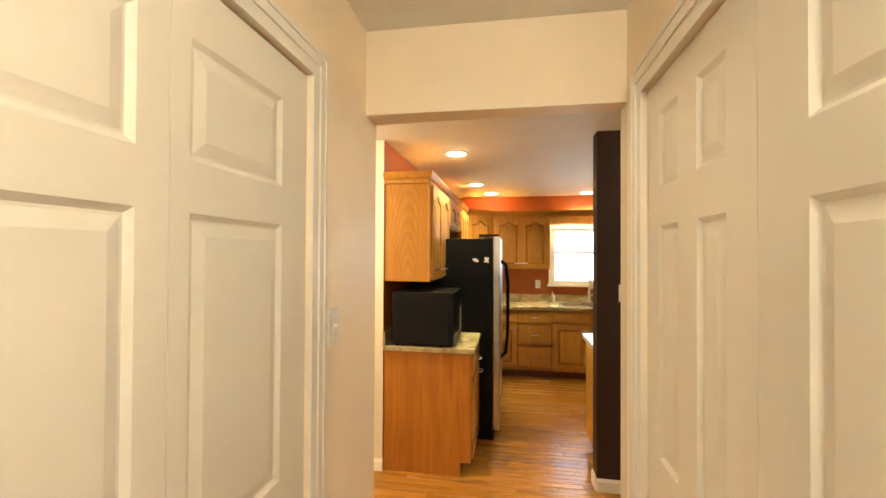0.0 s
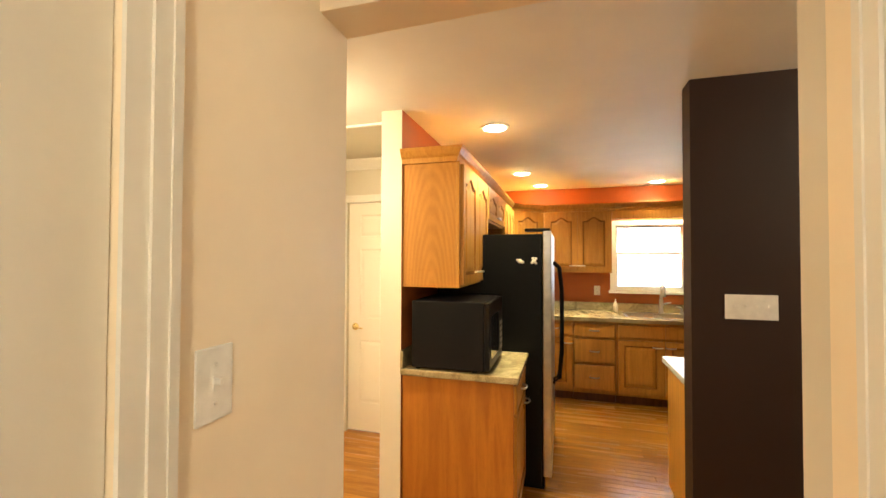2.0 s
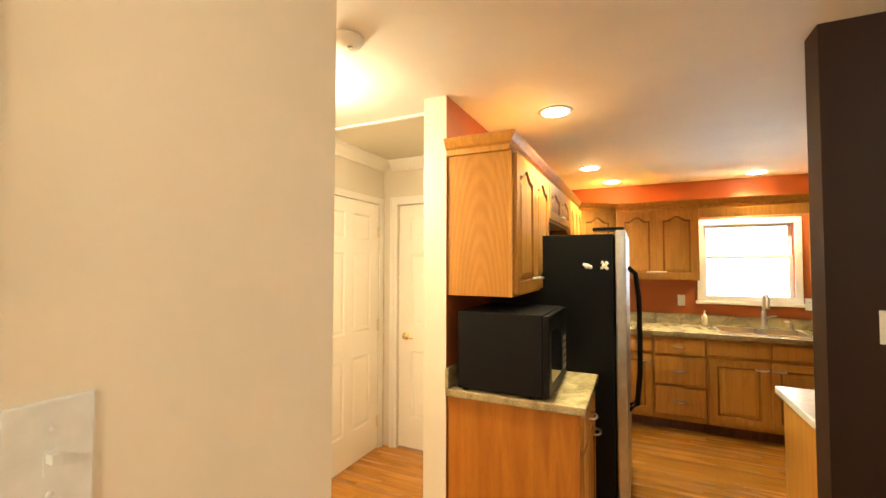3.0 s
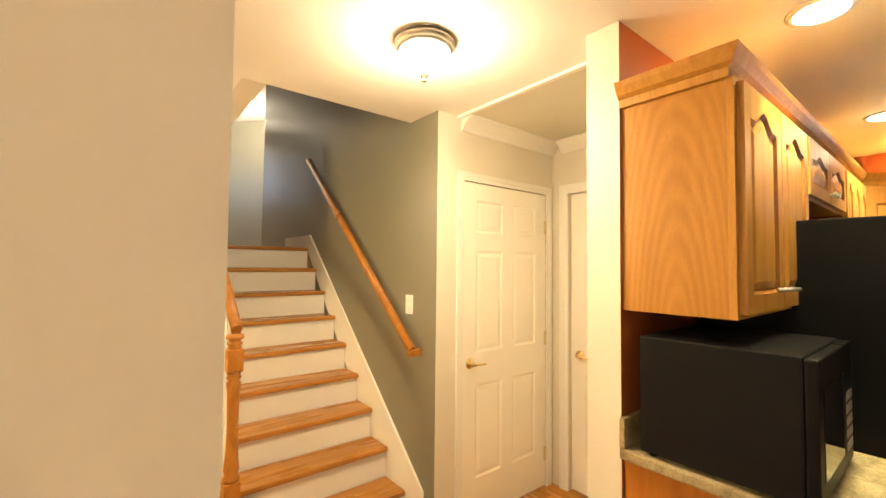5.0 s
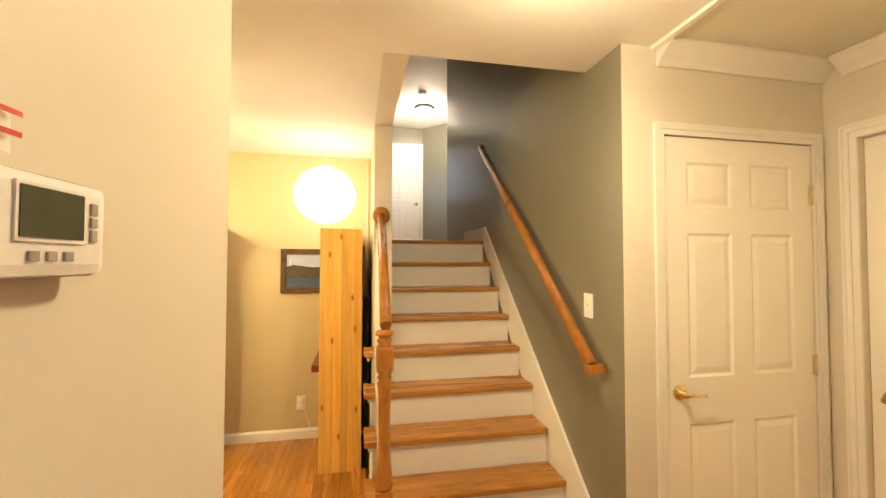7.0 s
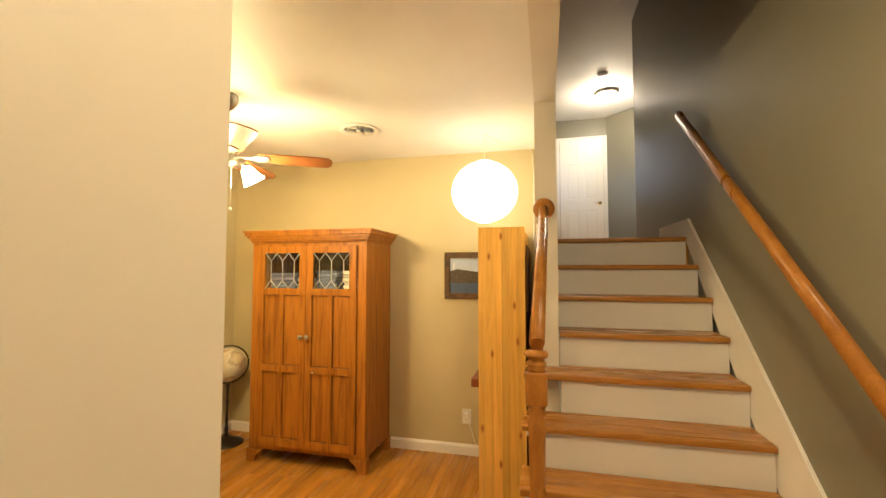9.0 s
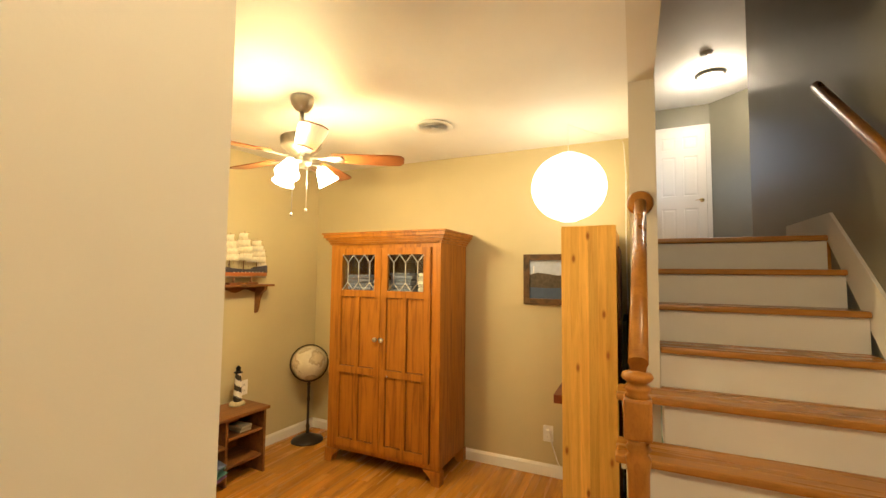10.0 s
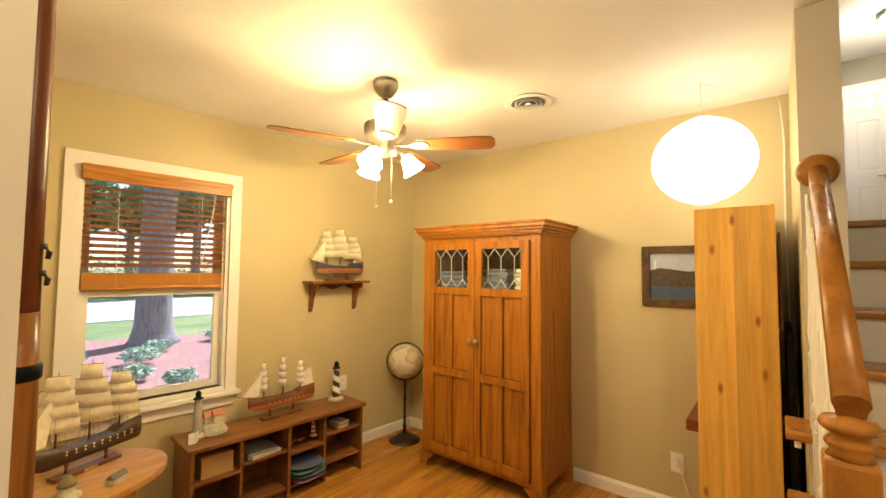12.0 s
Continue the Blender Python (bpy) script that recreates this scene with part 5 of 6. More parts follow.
for n, c, z0, z1, y in (("sky", (0.42, 0.47, 0.55), -0.02, PH / 2 - FW, -0.004), ("sea", (0.06, 0.09, 0.15), -PH / 2 + FW, -0.0205, -0.004)):
    bm = B()
    box(bm, FW + 0.0005, PW - FW - 0.0005, -0.006, y, z0, z1)
    part("print_" + n, bm, plain("print_" + n, c, 0.3), pc)
bm = B()
prism(bm, [(FW + 0.001, -0.06), (0.2, -0.064), (0.35, -0.055), (PW - FW - 0.001, -0.06), (PW - FW - 0.001, 0.02), (0.36, 0.035), (0.25, 0.03), (0.15, 0.045), (0.10, 0.05), (FW + 0.001, 0.035)], -0.0072, -0.0062, "y")
part("print_headland", bm, plain("print_land", (0.075, 0.055, 0.035), 0.35, 0, 0.5, 0.4, 60), pc)
bm = B()
box(bm, 0.072, 0.08, -0.0082, -0.0074, 0.045, 0.10)
part("print_lighthouse", bm, PAPER, pc)

switch_plate("white outlet with a cord on the tan wall", pose(WX, 4.645, 0.30, 0, 0, 90), 1, False, w=0.072)
cord = thing("power_cord", "grey power cord hanging from the tan wall outlet", "cord", pose(WX, 4.645, 0.30))
bm = B()
tube(bm, [(0.008, 0, 0.018), (0.03, 0.005, 0.016), (0.035, 0.03, -0.05), (0.03, 0.07, -0.18), (0.03, 0.13, -0.28), (0.05, 0.24, -0.294)], 0.004, 6)
part("cable", bm, PLASTIC, cord)
bm = B()
box(bm, 0.0085, 0.03, -0.012, 0.012, 0.006, 0.03, bevel=0.003)
part("plug", bm, PLASTIC, cord)

# sash window with a wooden blind, in the window wall's own frame
wn = thing("window_1", "white double-hung window looking onto a garden", "window", SM, kind="structure")
x0, x1, z0, z1 = WIN
bm = B()
box(bm, x0 - 0.065, x0, 0.0015, 0.018, z0 - 0.03, z1 + 0.065)
box(bm, x1, x1 + 0.065, 0.0015, 0.018, z0 - 0.03, z1 + 0.065)
box(bm, x0, x1, 0.0015, 0.018, z1, z1 + 0.065)
part("casing", bm, TRIM, wn)
bm = B()
box(bm, x0 - 0.085, x1 + 0.085, 0.0015, 0.055, z0 - 0.055, z0 - 0.031, bevel=0.005)
box(bm, x0 + 0.001, x1 - 0.001, -0.05, 0.0012, z0 - 0.05 + 0.02, z0 + 0.0)
part("window_sill", bm, TRIM, wn)
bm = B()
box(bm, x0 - 0.06, x1 + 0.06, 0.0015, 0.016, z0 - 0.125, z0 - 0.0555, bevel=0.003)
part("apron", bm, TRIM, wn)
bm = B()
for a, b in ((x0, x0 + 0.02), (x1 - 0.02, x1)):
    box(bm, a, b, -0.13, -0.001, z0 + 0.001, z1)
box(bm, x0 + 0.02, x1 - 0.02, -0.13, -0.001, z1 - 0.02, z1)
part("jamb", bm, TRIM, wn)
zm = 1.30
for n, a, b, y in (("upper_sash", zm - 0.02, z1 - 0.021, -0.115), ("lower_sash", z0 + 0.002, zm + 0.022, -0.082)):
    bm = B()
    frame_rect(bm, x0 + 0.021, x1 - 0.021, a, b, 0.042, y, y + 0.03)
    sash = part(n, bm, TRIM, wn)
    bm = B()
    box(bm, x0 + 0.0635, x1 - 0.0635, y + 0.013, y + 0.017, a + 0.0425, b - 0.0425)
    p = part("pane", bm, glassy("window_glass"), sash)
    p.visible_shadow = False
bl = thing("window_blind", "raised wooden venetian blind with brown slats", "window blind", SM)
# Hanging slats: darker copy of the blind's wood, undersides' shade in its colour
SLAT = wood("blind_wood_shaded", (0.34, 0.125, 0.04), (0.22, 0.07, 0.022), (1, 14, 14), 0.35, 8, 0.1)
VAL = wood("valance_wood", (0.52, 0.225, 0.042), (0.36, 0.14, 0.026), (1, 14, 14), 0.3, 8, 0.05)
bm = B()
box(bm, x0 + 0.004, x1 - 0.004, 0.0, 0.045, z1 - 0.085, z1 - 0.002, bevel=0.006)
box(bm, x0 + 0.004, x1 - 0.004, 0.0455, 0.052, z1 - 0.035, z1 - 0.006)
part("valance", bm, VAL, bl, "golden wooden valance")
for k in range(13):
    z = z1 - 0.115 - k * 0.0355
    bm = B()
    box(bm, x0 + 0.024, x1 - 0.024, -0.025, 0.025, -0.0014, 0.0014)
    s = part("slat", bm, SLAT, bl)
    s.matrix_basis = pose(0, -0.02, z, -24)
for k in range(12):
    bm = B()
    z = 1.34 + k * 0.0062
    box(bm, x0 + 0.024, x1 - 0.024, -0.043 + 0.002 * (k % 3), 0.007 + 0.002 * (k % 3), z, z + 0.0057)
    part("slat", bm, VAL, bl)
bm = B()
box(bm, x0 + 0.024, x1 - 0.024, -0.043, 0.009, 1.322, 1.339, bevel=0.003)
part("bottom_rail", bm, VAL, bl)
for x in (x0 + 0.17, x1 - 0.17):
    for y in (-0.046, 0.008):
        bm = B()
        box(bm, x - 0.001, x + 0.001, y, y + 0.001, 1.34, z1 - 0.09)
        part("ladder_cord", bm, PLASTIC, bl)
bm = B()
tube(bm, [(x0 + 0.10, 0.03, z1 - 0.09), (x0 + 0.13, 0.035, z1 - 0.30), (x0 + 0.17, 0.03, z1 - 0.52)], 0.003, 6)
part("tilt_cord", bm, PLASTIC, bl)
bm = B()
tube(bm, [(x0 + 0.05, 0.03, z1 - 0.09), (x0 + 0.045, 0.03, 1.1), (x0 + 0.05, 0.03, 0.95)], 0.0025, 6)
part("lift_cord", bm, PLASTIC, bl)

# low cubby unit along the window wall
cu = thing("cubby_shelf", "low brown wooden shelf unit with eight open cubbies", "shelf unit", SM @ pose(-3.705, 0.06, 0))
CW, CH, CD = 1.12, 0.47, 0.30
CUB = wood("brown_stained_wood", (0.21, 0.085, 0.026), (0.12, 0.045, 0.014), (1.2, 12, 12), 0.38, 8, 0.08)
bm = B()
box(bm, -0.02, CW + 0.02, 0.0, CD + 0.02, CH - 0.022, CH, bevel=0.004)
part("top", bm, CUB, cu)
for k, x in enumerate((0.0, 0.285, 0.55, 0.835, CW - 0.018)):
    bm = B()
    box(bm, x, x + 0.018, 0.0, CD if k in (0, 4, 2) else CD - 0.02, 0.0, CH - 0.0225)
    part("upright", bm, CUB, cu)
for x0_, x1_, z in ((0.0185, 0.2845, 0.30), (0.3035, 0.5495, 0.255), (0.5685, 0.8345, 0.285), (0.8535, 1.1015, 0.255), (0.0185, 0.2845, 0.115), (0.3035, 0.5495, 0.05), (0.5685, 0.8345, 0.05), (0.8535, 1.1015, 0.05)):
    bm = B()
    box(bm, x0_, x1_, 0.012, CD - 0.015, z, z + 0.016)
    part("shelf", bm, CUB, cu)
bm = B()
box(bm, 0.0185, CW - 0.0185, 0.004, 0.0115, 0.02, CH - 0.0225)
part("back", bm, CUB, cu)
CM = SM @ pose(-3.705, 0.06, 0)
bm = B()
box(bm, 0, 0.17, 0, 0.13, 0, 0.115, bevel=0.003)
solo("cardboard_box", bm, plain("cardboard", (0.42, 0.26, 0.11), 0.8), "small brown cardboard box in a cubby", "box", CM @ pose(0.885, 0.13, 0.2715))
for k, (c, z, dx, rz) in enumerate((((0.62, 0.58, 0.46), 0.2715, 0.0, 4), ((0.35, 0.38, 0.33), 0.277, 0.01, -3), ((0.70, 0.66, 0.56), 0.2835, -0.004, 2), ((0.30, 0.28, 0.24), 0.292, 0.006, -5))):
    bm = B()
    box(bm, -0.09, 0.09, -0.115, 0.115, 0, 0.0055 if k < 2 else 0.0075)
    solo("magazine", bm, plain("magazine_cover", c, 0.4), "flat magazine in a stack in the cubby", "magazine", CM @ pose(0.70 + dx, 0.165, 0.3015 + (z - 0.2715), 0, 0, rz), "stack of magazines")
for k, (c, dx, rz) in enumerate((((0.30, 0.14, 0.36), 0.0, 6), ((0.12, 0.28, 0.24), -0.01, -4), ((0.16, 0.30, 0.27), 0.012, 9), ((0.10, 0.12, 0.22), -0.006, -8))):
    bm = B()
    curve = [(-0.11 + 0.22 * i / 8, 0.006 * k + 0.02 * (i / 4 - 1) ** 2) for i in range(9)]
    prism(bm, curve + [(u_, h_ + 0.003) for u_, h_ in reversed(curve)], -0.12, 0.12, "y")
    solo("folder", bm, plain("folder_card", c, 0.6), "coloured paper folder drooping in the cubby", "folder", CM @ pose(0.425 + dx, 0.205, 0.07 + 0.022 * k, 0, 0, rz), "folders")
for k, (c, dz) in enumerate((((0.62, 0.55, 0.42), 0), ((0.50, 0.42, 0.30), 0.013), ((0.68, 0.62, 0.5), 0.026))):
    bm = B()
    box(bm, -0.045, 0.045, -0.06, 0.06, 0, 0.0125, bevel=0.001)
    solo("booklet", bm, plain("booklet_paper", c, 0.7), "small cream booklet stacked in a cubby", "book", CM @ pose(0.13, 0.19, 0.3165 + dz, 0, 0, 5 * k), "booklets")


def striped_tower(label, m, h, r0, r1, cols, bands, spiral=False, top=0.8):
    """A model lighthouse: a tapered tower with rings or a spiral of paint, gallery and lantern."""
    ob = thing("lighthouse_model", label, "figurine", m)
    bm = B()
    lathe(bm, [(0.0, 0.0), (r0 * 1.75, 0.0), (r0 * 1.8, h * 0.04), (r0 * 1.5, h * 0.085), (r0 * 1.1, h * 0.10)], 20)
    part("rock_base", bm, plain("sand_base", (0.50, 0.43, 0.28), 0.8, 0, 0.2, 0.25, 80), ob)
    mats = [plain("tower_paint_a", cols[0], 0.45), plain("tower_paint_b", cols[1], 0.45)]
    bm = B()
    n, rows = 24, 24
    rings = []
    for i in range(rows + 1):
        s = i / rows
        r = r0 + (r1 - r0) * s
        rings.append([bm.verts.new((r * math.cos(2 * math.pi * k / n), r * math.sin(2 * math.pi * k / n), h * (0.101 + (top - 0.101) * s))) for k in range(n)])
    for i in range(rows):
        for k in range(n):
            f = bm.faces.new((rings[i][k], rings[i][(k + 1) % n], rings[i + 1][(k + 1) % n], rings[i + 1][k]))
            f.smooth = True
            ph = (i / rows * bands + (k / n * 2 if spiral else 0)) % 2
            f.material_index = 0 if ph < 1 else 1
    part("tower", bm, mats, ob)
    bm = B()
    lathe(bm, [(r1 * 1.05, h * top + 0.0005), (r1 * 1.5, h * (top + 0.01)), (r1 * 1.5, h * (top + 0.03)), (r1 * 0.85, h * (top + 0.04)), (r1 * 0.8, h * (top + 0.12)), (r1 * 1.0, h * (top + 0.125)), (r1 * 0.3, h * (top + 0.18)), (0.0, h)], 16)
    part("lantern_room", bm, BLACK, ob)
    return ob


striped_tower("black and white spiral striped lighthouse model on shelf unit", SM @ pose(-3.60, 0.17, CH + 0.0005), 0.29, 0.031, 0.02, ((0.03, 0.025, 0.02), (0.75, 0.7, 0.6)), 5, True)
striped_tower("small red and white striped lighthouse in a cubby", CM @ pose(0.34, 0.20, 0.3015), 0.125, 0.015, 0.011, ((0.55, 0.08, 0.04), (0.75, 0.7, 0.6)), 6)
grp = striped_tower("grey stone lighthouse model on the shelf unit", SM @ pose(-2.66, 0.20, CH + 0.0005), 0.27, 0.026, 0.018, ((0.40, 0.38, 0.34), (0.44, 0.42, 0.37)), 2)
ROOF = plain("pink_red_roof", (0.50, 0.19, 0.13), 0.7)
STONE = plain("pale_stone", (0.50, 0.45, 0.34), 0.8, 0, 0.2, 0.25, 70)
vg = thing("cottage_model", "pale round cottage model with pinkish red roofs", "figurine", SM @ pose(-2.75, 0.19, CH + 0.0005))
bm = B()
lathe(bm, [(0.0, 0.0), (0.075, 0.0), (0.078, 0.015), (0.06, 0.04), (0.055, 0.06), (0.0, 0.062)], 20)
part("mound", bm, STONE, vg)
for dx, dy, w, h in ((-0.02, 0.01, 0.028, 0.05), (0.025, -0.01, 0.024, 0.04)):
    bm = B()
    box(bm, dx - w, dx + w, dy - w * 0.8, dy + w * 0.8, 0.058, 0.058 + h)
    part("cottage_wall", bm, STONE, vg)
    bm = B()
    prism(bm, [(dy - w, 0.0585 + h), (dy + w, 0.0585 + h), (dy, 0.0585 + h + 0.03)], dx - w - 0.004, dx + w + 0.004, "x")
    part("cottage_roof", bm, ROOF, vg, "pinkish red roof")
cd = thing("greeting_card", "white standing card beside the lighthouse model", "card", SM @ pose(-2.625, 0.285, CH + 0.0005, 0, 0, 20))
bm = B()
prism(bm, [(-0.03, -0.014), (-0.029, -0.014), (0.0, 0.0), (0.03, -0.014), (0.031, -0.0135), (0.0, 0.0015)], 0, 0.06, "z")
part("card", bm, PAPER, cd)

# figurines of candles and bits in the middle cubby
bm = B()
for k in range(4):
    lathe(bm, [(0.0, 0.0), (0.012, 0.0), (0.014, 0.006), (0.006, 0.012), (0.0, 0.013)], 8, (0.03 * k - 0.05, 0.01 * (k % 2), 0))
solo("glass_beads", bm, plain("amber_glass", (0.45, 0.10, 0.03), 0.2), "amber glass beads lying in a cubby", "beads", CM @ pose(0.46, 0.2, 0.3015))
switch_plate("white outlet on the tan wall behind the shelf unit", SM @ pose(-3.77, 0, 0.535, 0, 0, 180), 1, False)

# model ships
SAIL = plain("sailcloth", (0.74, 0.67, 0.51), 0.8, 0, 0.2, 0.12, 40)
HULLW = wood("ship_hull_wood", (0.15, 0.05, 0.018), (0.07, 0.025, 0.010), (1.5, 14, 14), 0.35, 8, 0.05)


def model_ship(label, m, L, hull_mat, stripe, sails, H, band=None, stand=True, rows=3, sail_mat=None, masts=3, brace=50, wide=1.0):
    """A rigged model ship, bow to local +x, keel at z=0 over its stand."""
    ob = thing("model_ship", label, "model ship", m)
    st = 0.05 * L / 0.4 if stand else 0.0
    W, D = L * 0.15, L * 0.16
    bm = B()
    n = 14
    secs = []
    for i in range(n + 1):
        s = i / n
        x = -L / 2 + L * s
        w = W / 2 * (0.72 + 0.28 * math.sin(math.pi * min(1, s * 1.3))) * (1 - max(0, (s - 0.62) / 0.38) ** 2.2) + 0.002
        sheer = D * (0.35 * (2 * s - 0.9) ** 2) + (D * 0.22 if s < 0.22 else 0)
        keel = D * 0.5 * max(0, (s - 0.85) / 0.15) ** 2
        top = st + D + sheer
        secs.append([bm.verts.new(p) for p in ((x, -w, top), (x, -w * 1.08, st + D * 0.62), (x, -w * 0.75, st + D * 0.2 + keel * 0.6), (x, 0, st + keel), (x, w * 0.75, st + D * 0.2 + keel * 0.6), (x, w * 1.08, st + D * 0.62), (x, w, top))])
    for a, b in zip(secs, secs[1:]):
        for k in range(6):
            f = bm.faces.new((a[k], b[k], b[k + 1], a[k + 1]))
            f.smooth = True
            f.material_index = 1 if k in (1, 4) else 2 if k in (2, 3) else 0
        f = bm.faces.new((a[6], b[6], b[0], a[0]))
    bm.faces.new(secs[0])
    bm.faces.new(secs[-1][::-1])
    part("hull", bm, [hull_mat, stripe, band or hull_mat], ob)
    gun = []
    for side in (-1, 1):
        for r in range(2 if sails == "warship" else 1):
            for i in range(9):
                s = 0.12 + 0.075 * i
                x = -L / 2 + L * s
                w = W / 2 * (0.72 + 0.28 * math.sin(math.pi * min(1, s * 1.3))) * (1 - max(0, (s - 0.62) / 0.38) ** 2.2)
                gun.append((x, side * (w * 1.06 + 0.002), st + D * (0.66 + 0.19 * r)))
    for x, y, z in gun:
        bm = B()
        box(bm, x - L * 0.008, x + L * 0.008, y - 0.0015, y + 0.0015, z - L * 0.007, z + L * 0.007)
        part("gun_port", bm, SAIL, ob)
    deck = st + D
    for k in range(masts):
        mx = -L * 0.3 + L * 0.29 * k
        mh = H * (0.82, 1.0, 0.92)[k] if masts == 3 else H
        bm = B()
        tube(bm, [(mx, 0, deck - D * 0.2), (mx, 0, deck + mh * 0.6), (mx, 0, deck + mh)], [L * 0.008, L * 0.006, L * 0.003], 6)
        mast = part("mast", bm, DARKW, ob)
        for r in range(rows):
            zt = deck + mh * (0.42 + 0.52 * r / max(1, rows - 1) * 1.0) if rows > 1 else deck + mh * 0.8
            half = L * (0.165, 0.15, 0.12, 0.08)[r] * wide
            bm = B()
            turn_ = Matrix.Translation((mx, 0, 0)) @ pose(0, 0, 0, 0, 0, -brace) @ Matrix.Translation((-mx, 0, 0))
            tube(bm, [(mx, -half, zt), (mx, half, zt)], L * 0.004, 6)
            bmesh.ops.transform(bm, matrix=turn_, verts=bm.verts)
            part("yard", bm, DARKW, mast)
            zb = zt - mh * (0.235 if rows < 4 else 0.19)
            bm = B()
            g = []
            for i in range(5):
                row = []
                for j in range(5):
                    u_, v_ = i / 4, j / 4
                    belly = math.sin(math.pi * u_ * 0.9) * math.sin(math.pi * (0.15 + 0.7 * v_)) * L * 0.045
                    hw = half * (0.92 + 0.1 * u_)
                    row.append(bm.verts.new((mx + 0.004 + belly, -hw + 2 * hw * v_, zt + (zb - zt) * u_)))
                g.append(row)
            back = [[bm.verts.new(v_.co + Vector((-0.0012, 0, 0))) for v_ in row] for row in g]
            for i in range(4):
                for j in range(4):
                    f1 = bm.faces.new((g[i][j], g[i][j + 1], g[i + 1][j + 1], g[i + 1][j]))
                    f2 = bm.faces.new((back[i][j], back[i + 1][j], back[i + 1][j + 1], back[i][j + 1]))
                    f1.smooth = f2.smooth = True
            bmesh.ops.transform(bm, matrix=turn_, verts=bm.verts)
            part("sail", bm, sail_mat or SAIL, mast)
        bm = B()
        for sgn in (-1, 1):
            for q in (-0.03, 0.0, 0.03):
                tube(bm, [(mx + q * L * 2, sgn * W * 0.45, deck), (mx, sgn * 0.002, deck + mh * 0.72)], L * 0.0014, 4)
        part("shrouds", bm, DARKW, mast)
    bm = B()
    tube(bm, [(L * 0.44, 0, deck + D * 0.2), (L * 0.66, 0, deck + D * 0.75)], [L * 0.008, L * 0.003], 6)
    part("bowsprit", bm, DARKW, ob)
    foremast = -L * 0.3 + L * 0.29 * (masts - 1)
    for q in (0.6, 0.85):
        bm = B()
        a, b, c = (L * 0.64 * q + L * 0.05, 0.001, deck + D * 0.7 * q), (foremast + 0.012, 0.001, deck + H * 0.78 * q), (foremast + L * 0.08, 0.001, deck + D * 0.45)
        prism(bm, [(a[0], a[2]), (b[0], b[2]), (c[0], c[2])], -0.0006 + q * 0.004, 0.0006 + q * 0.004, "y")
        part("jib_sail", bm, sail_mat or SAIL, ob)
    bm = B()
    tube(bm, [(L * 0.66, 0, deck + D * 0.75), (foremast, 0, deck + H * 0.85)], L * 0.0014, 4)
    part("forestay", bm, DARKW, ob)
    bm = B()
    prism(bm, [(-L * 0.52, deck + D * 0.5), (-L * 0.31, deck + D * 0.35), (-L * 0.31, deck + H * 0.45), (-L * 0.47, deck + H * 0.55)], -0.0006, 0.0006, "y")
    part("spanker_sail", bm, sail_mat or SAIL, ob)
    if stand:
        bm = B()
        box(bm, -L * 0.30, L * 0.30, -W * 0.42, W * 0.42, 0, st * 0.3, bevel=0.002)
        for x in (-L * 0.18, L * 0.18):
            lathe(bm, [(L * 0.02, st * 0.3), (L * 0.012, st * 0.6), (L * 0.02, st + D * 0.06)], 8, (x, 0, 0))
        stand_ = part("stand", bm, DARKW, ob)
        bm = B()
        box(bm, -L * 0.06, L * 0.06, W * 0.421, W * 0.44, st * 0.06, st * 0.26)
        part("name_plate", bm, BRASS, stand_)
    return ob


BLACKH = wood("ship_dark_hull", (0.06, 0.03, 0.015), (0.03, 0.015, 0.008), (1.5, 14, 14), 0.35, 8, 0.05)
BLUEH = plain("ship_blue_black", (0.035, 0.03, 0.045), 0.4)
REDB = plain("ship_orange_band", (0.42, 0.14, 0.04), 0.4)
WHITEB = plain("ship_white_band", (0.62, 0.55, 0.42), 0.5)
WHITES = plain("pale_sailcloth", (0.72, 0.68, 0.62), 0.8)
model_ship("model sailing ship with cream sails on a wall shelf", SM @ pose(-3.66, 0.09, 1.3565, 0, 0, 0), 0.41, BLUEH, REDB, "plain", 0.30, WHITEB, True, 4, None, 3, -16, 1.3)
model_ship("model ship with pale sails on the shelf unit", SM @ pose(-3.17, 0.19, CH + 0.0005, 0, 0, 4), 0.46, HULLW, REDB, "plain", 0.27, SAIL, True, 4, WHITES, 3, -28, 0.42)
ws = thing("wall_shelf", "small scalloped wooden wall shelf holding a ship", "wall shelf", SM @ pose(-3.65, 0.0015, 1.356))
bm = B()
box(bm, -0.255, 0.255, 0.0, 0.16, -0.018, 0.0, bevel=0.004)
part("board", bm, CUB, ws)
for x in (-0.20, 0.19):
    bm = B()
    prism(bm, [(0.0, -0.0185), (0.13, -0.0185), (0.125, -0.05), (0.08, -0.075), (0.055, -0.12), (0.04, -0.20), (0.018, -0.235), (0.0, -0.235)], x - 0.009, x + 0.009, "x")
    part("bracket", bm, CUB, ws)
bm = B()
pts = [(-0.19, -0.0185), (0.18, -0.0185)]
for i in range(13):
    s = i / 12
    pts.append((0.18 - 0.37 * s, -0.055 - 0.014 * math.cos(s * 4 * math.pi)))
prism(bm, pts, 0.0, 0.012, "y")
part("scalloped_apron", bm, CUB, ws)

# oval table with the largest ship
tb = thing("oval_table", "small oval light wooden side table with model ship", "side table", pose(-1.985, 2.93, 0))
OVAL = wood("light_oak_table", (0.47, 0.255, 0.085), (0.33, 0.16, 0.045), (1.3, 12, 12), 0.33, 8, 0.05)
bm = B()
prism(bm, [(0.37 * math.cos(2 * math.pi * i / 48), 0.28 * math.sin(2 * math.pi * i / 48)) for i in range(48)], 0.575, 0.598, "z")
part("tabletop", bm, OVAL, tb)
bm = B()
box(bm, -0.22, 0.22, -0.16, 0.16, 0.50, 0.5745)
part("apron", bm, OVAL, tb)
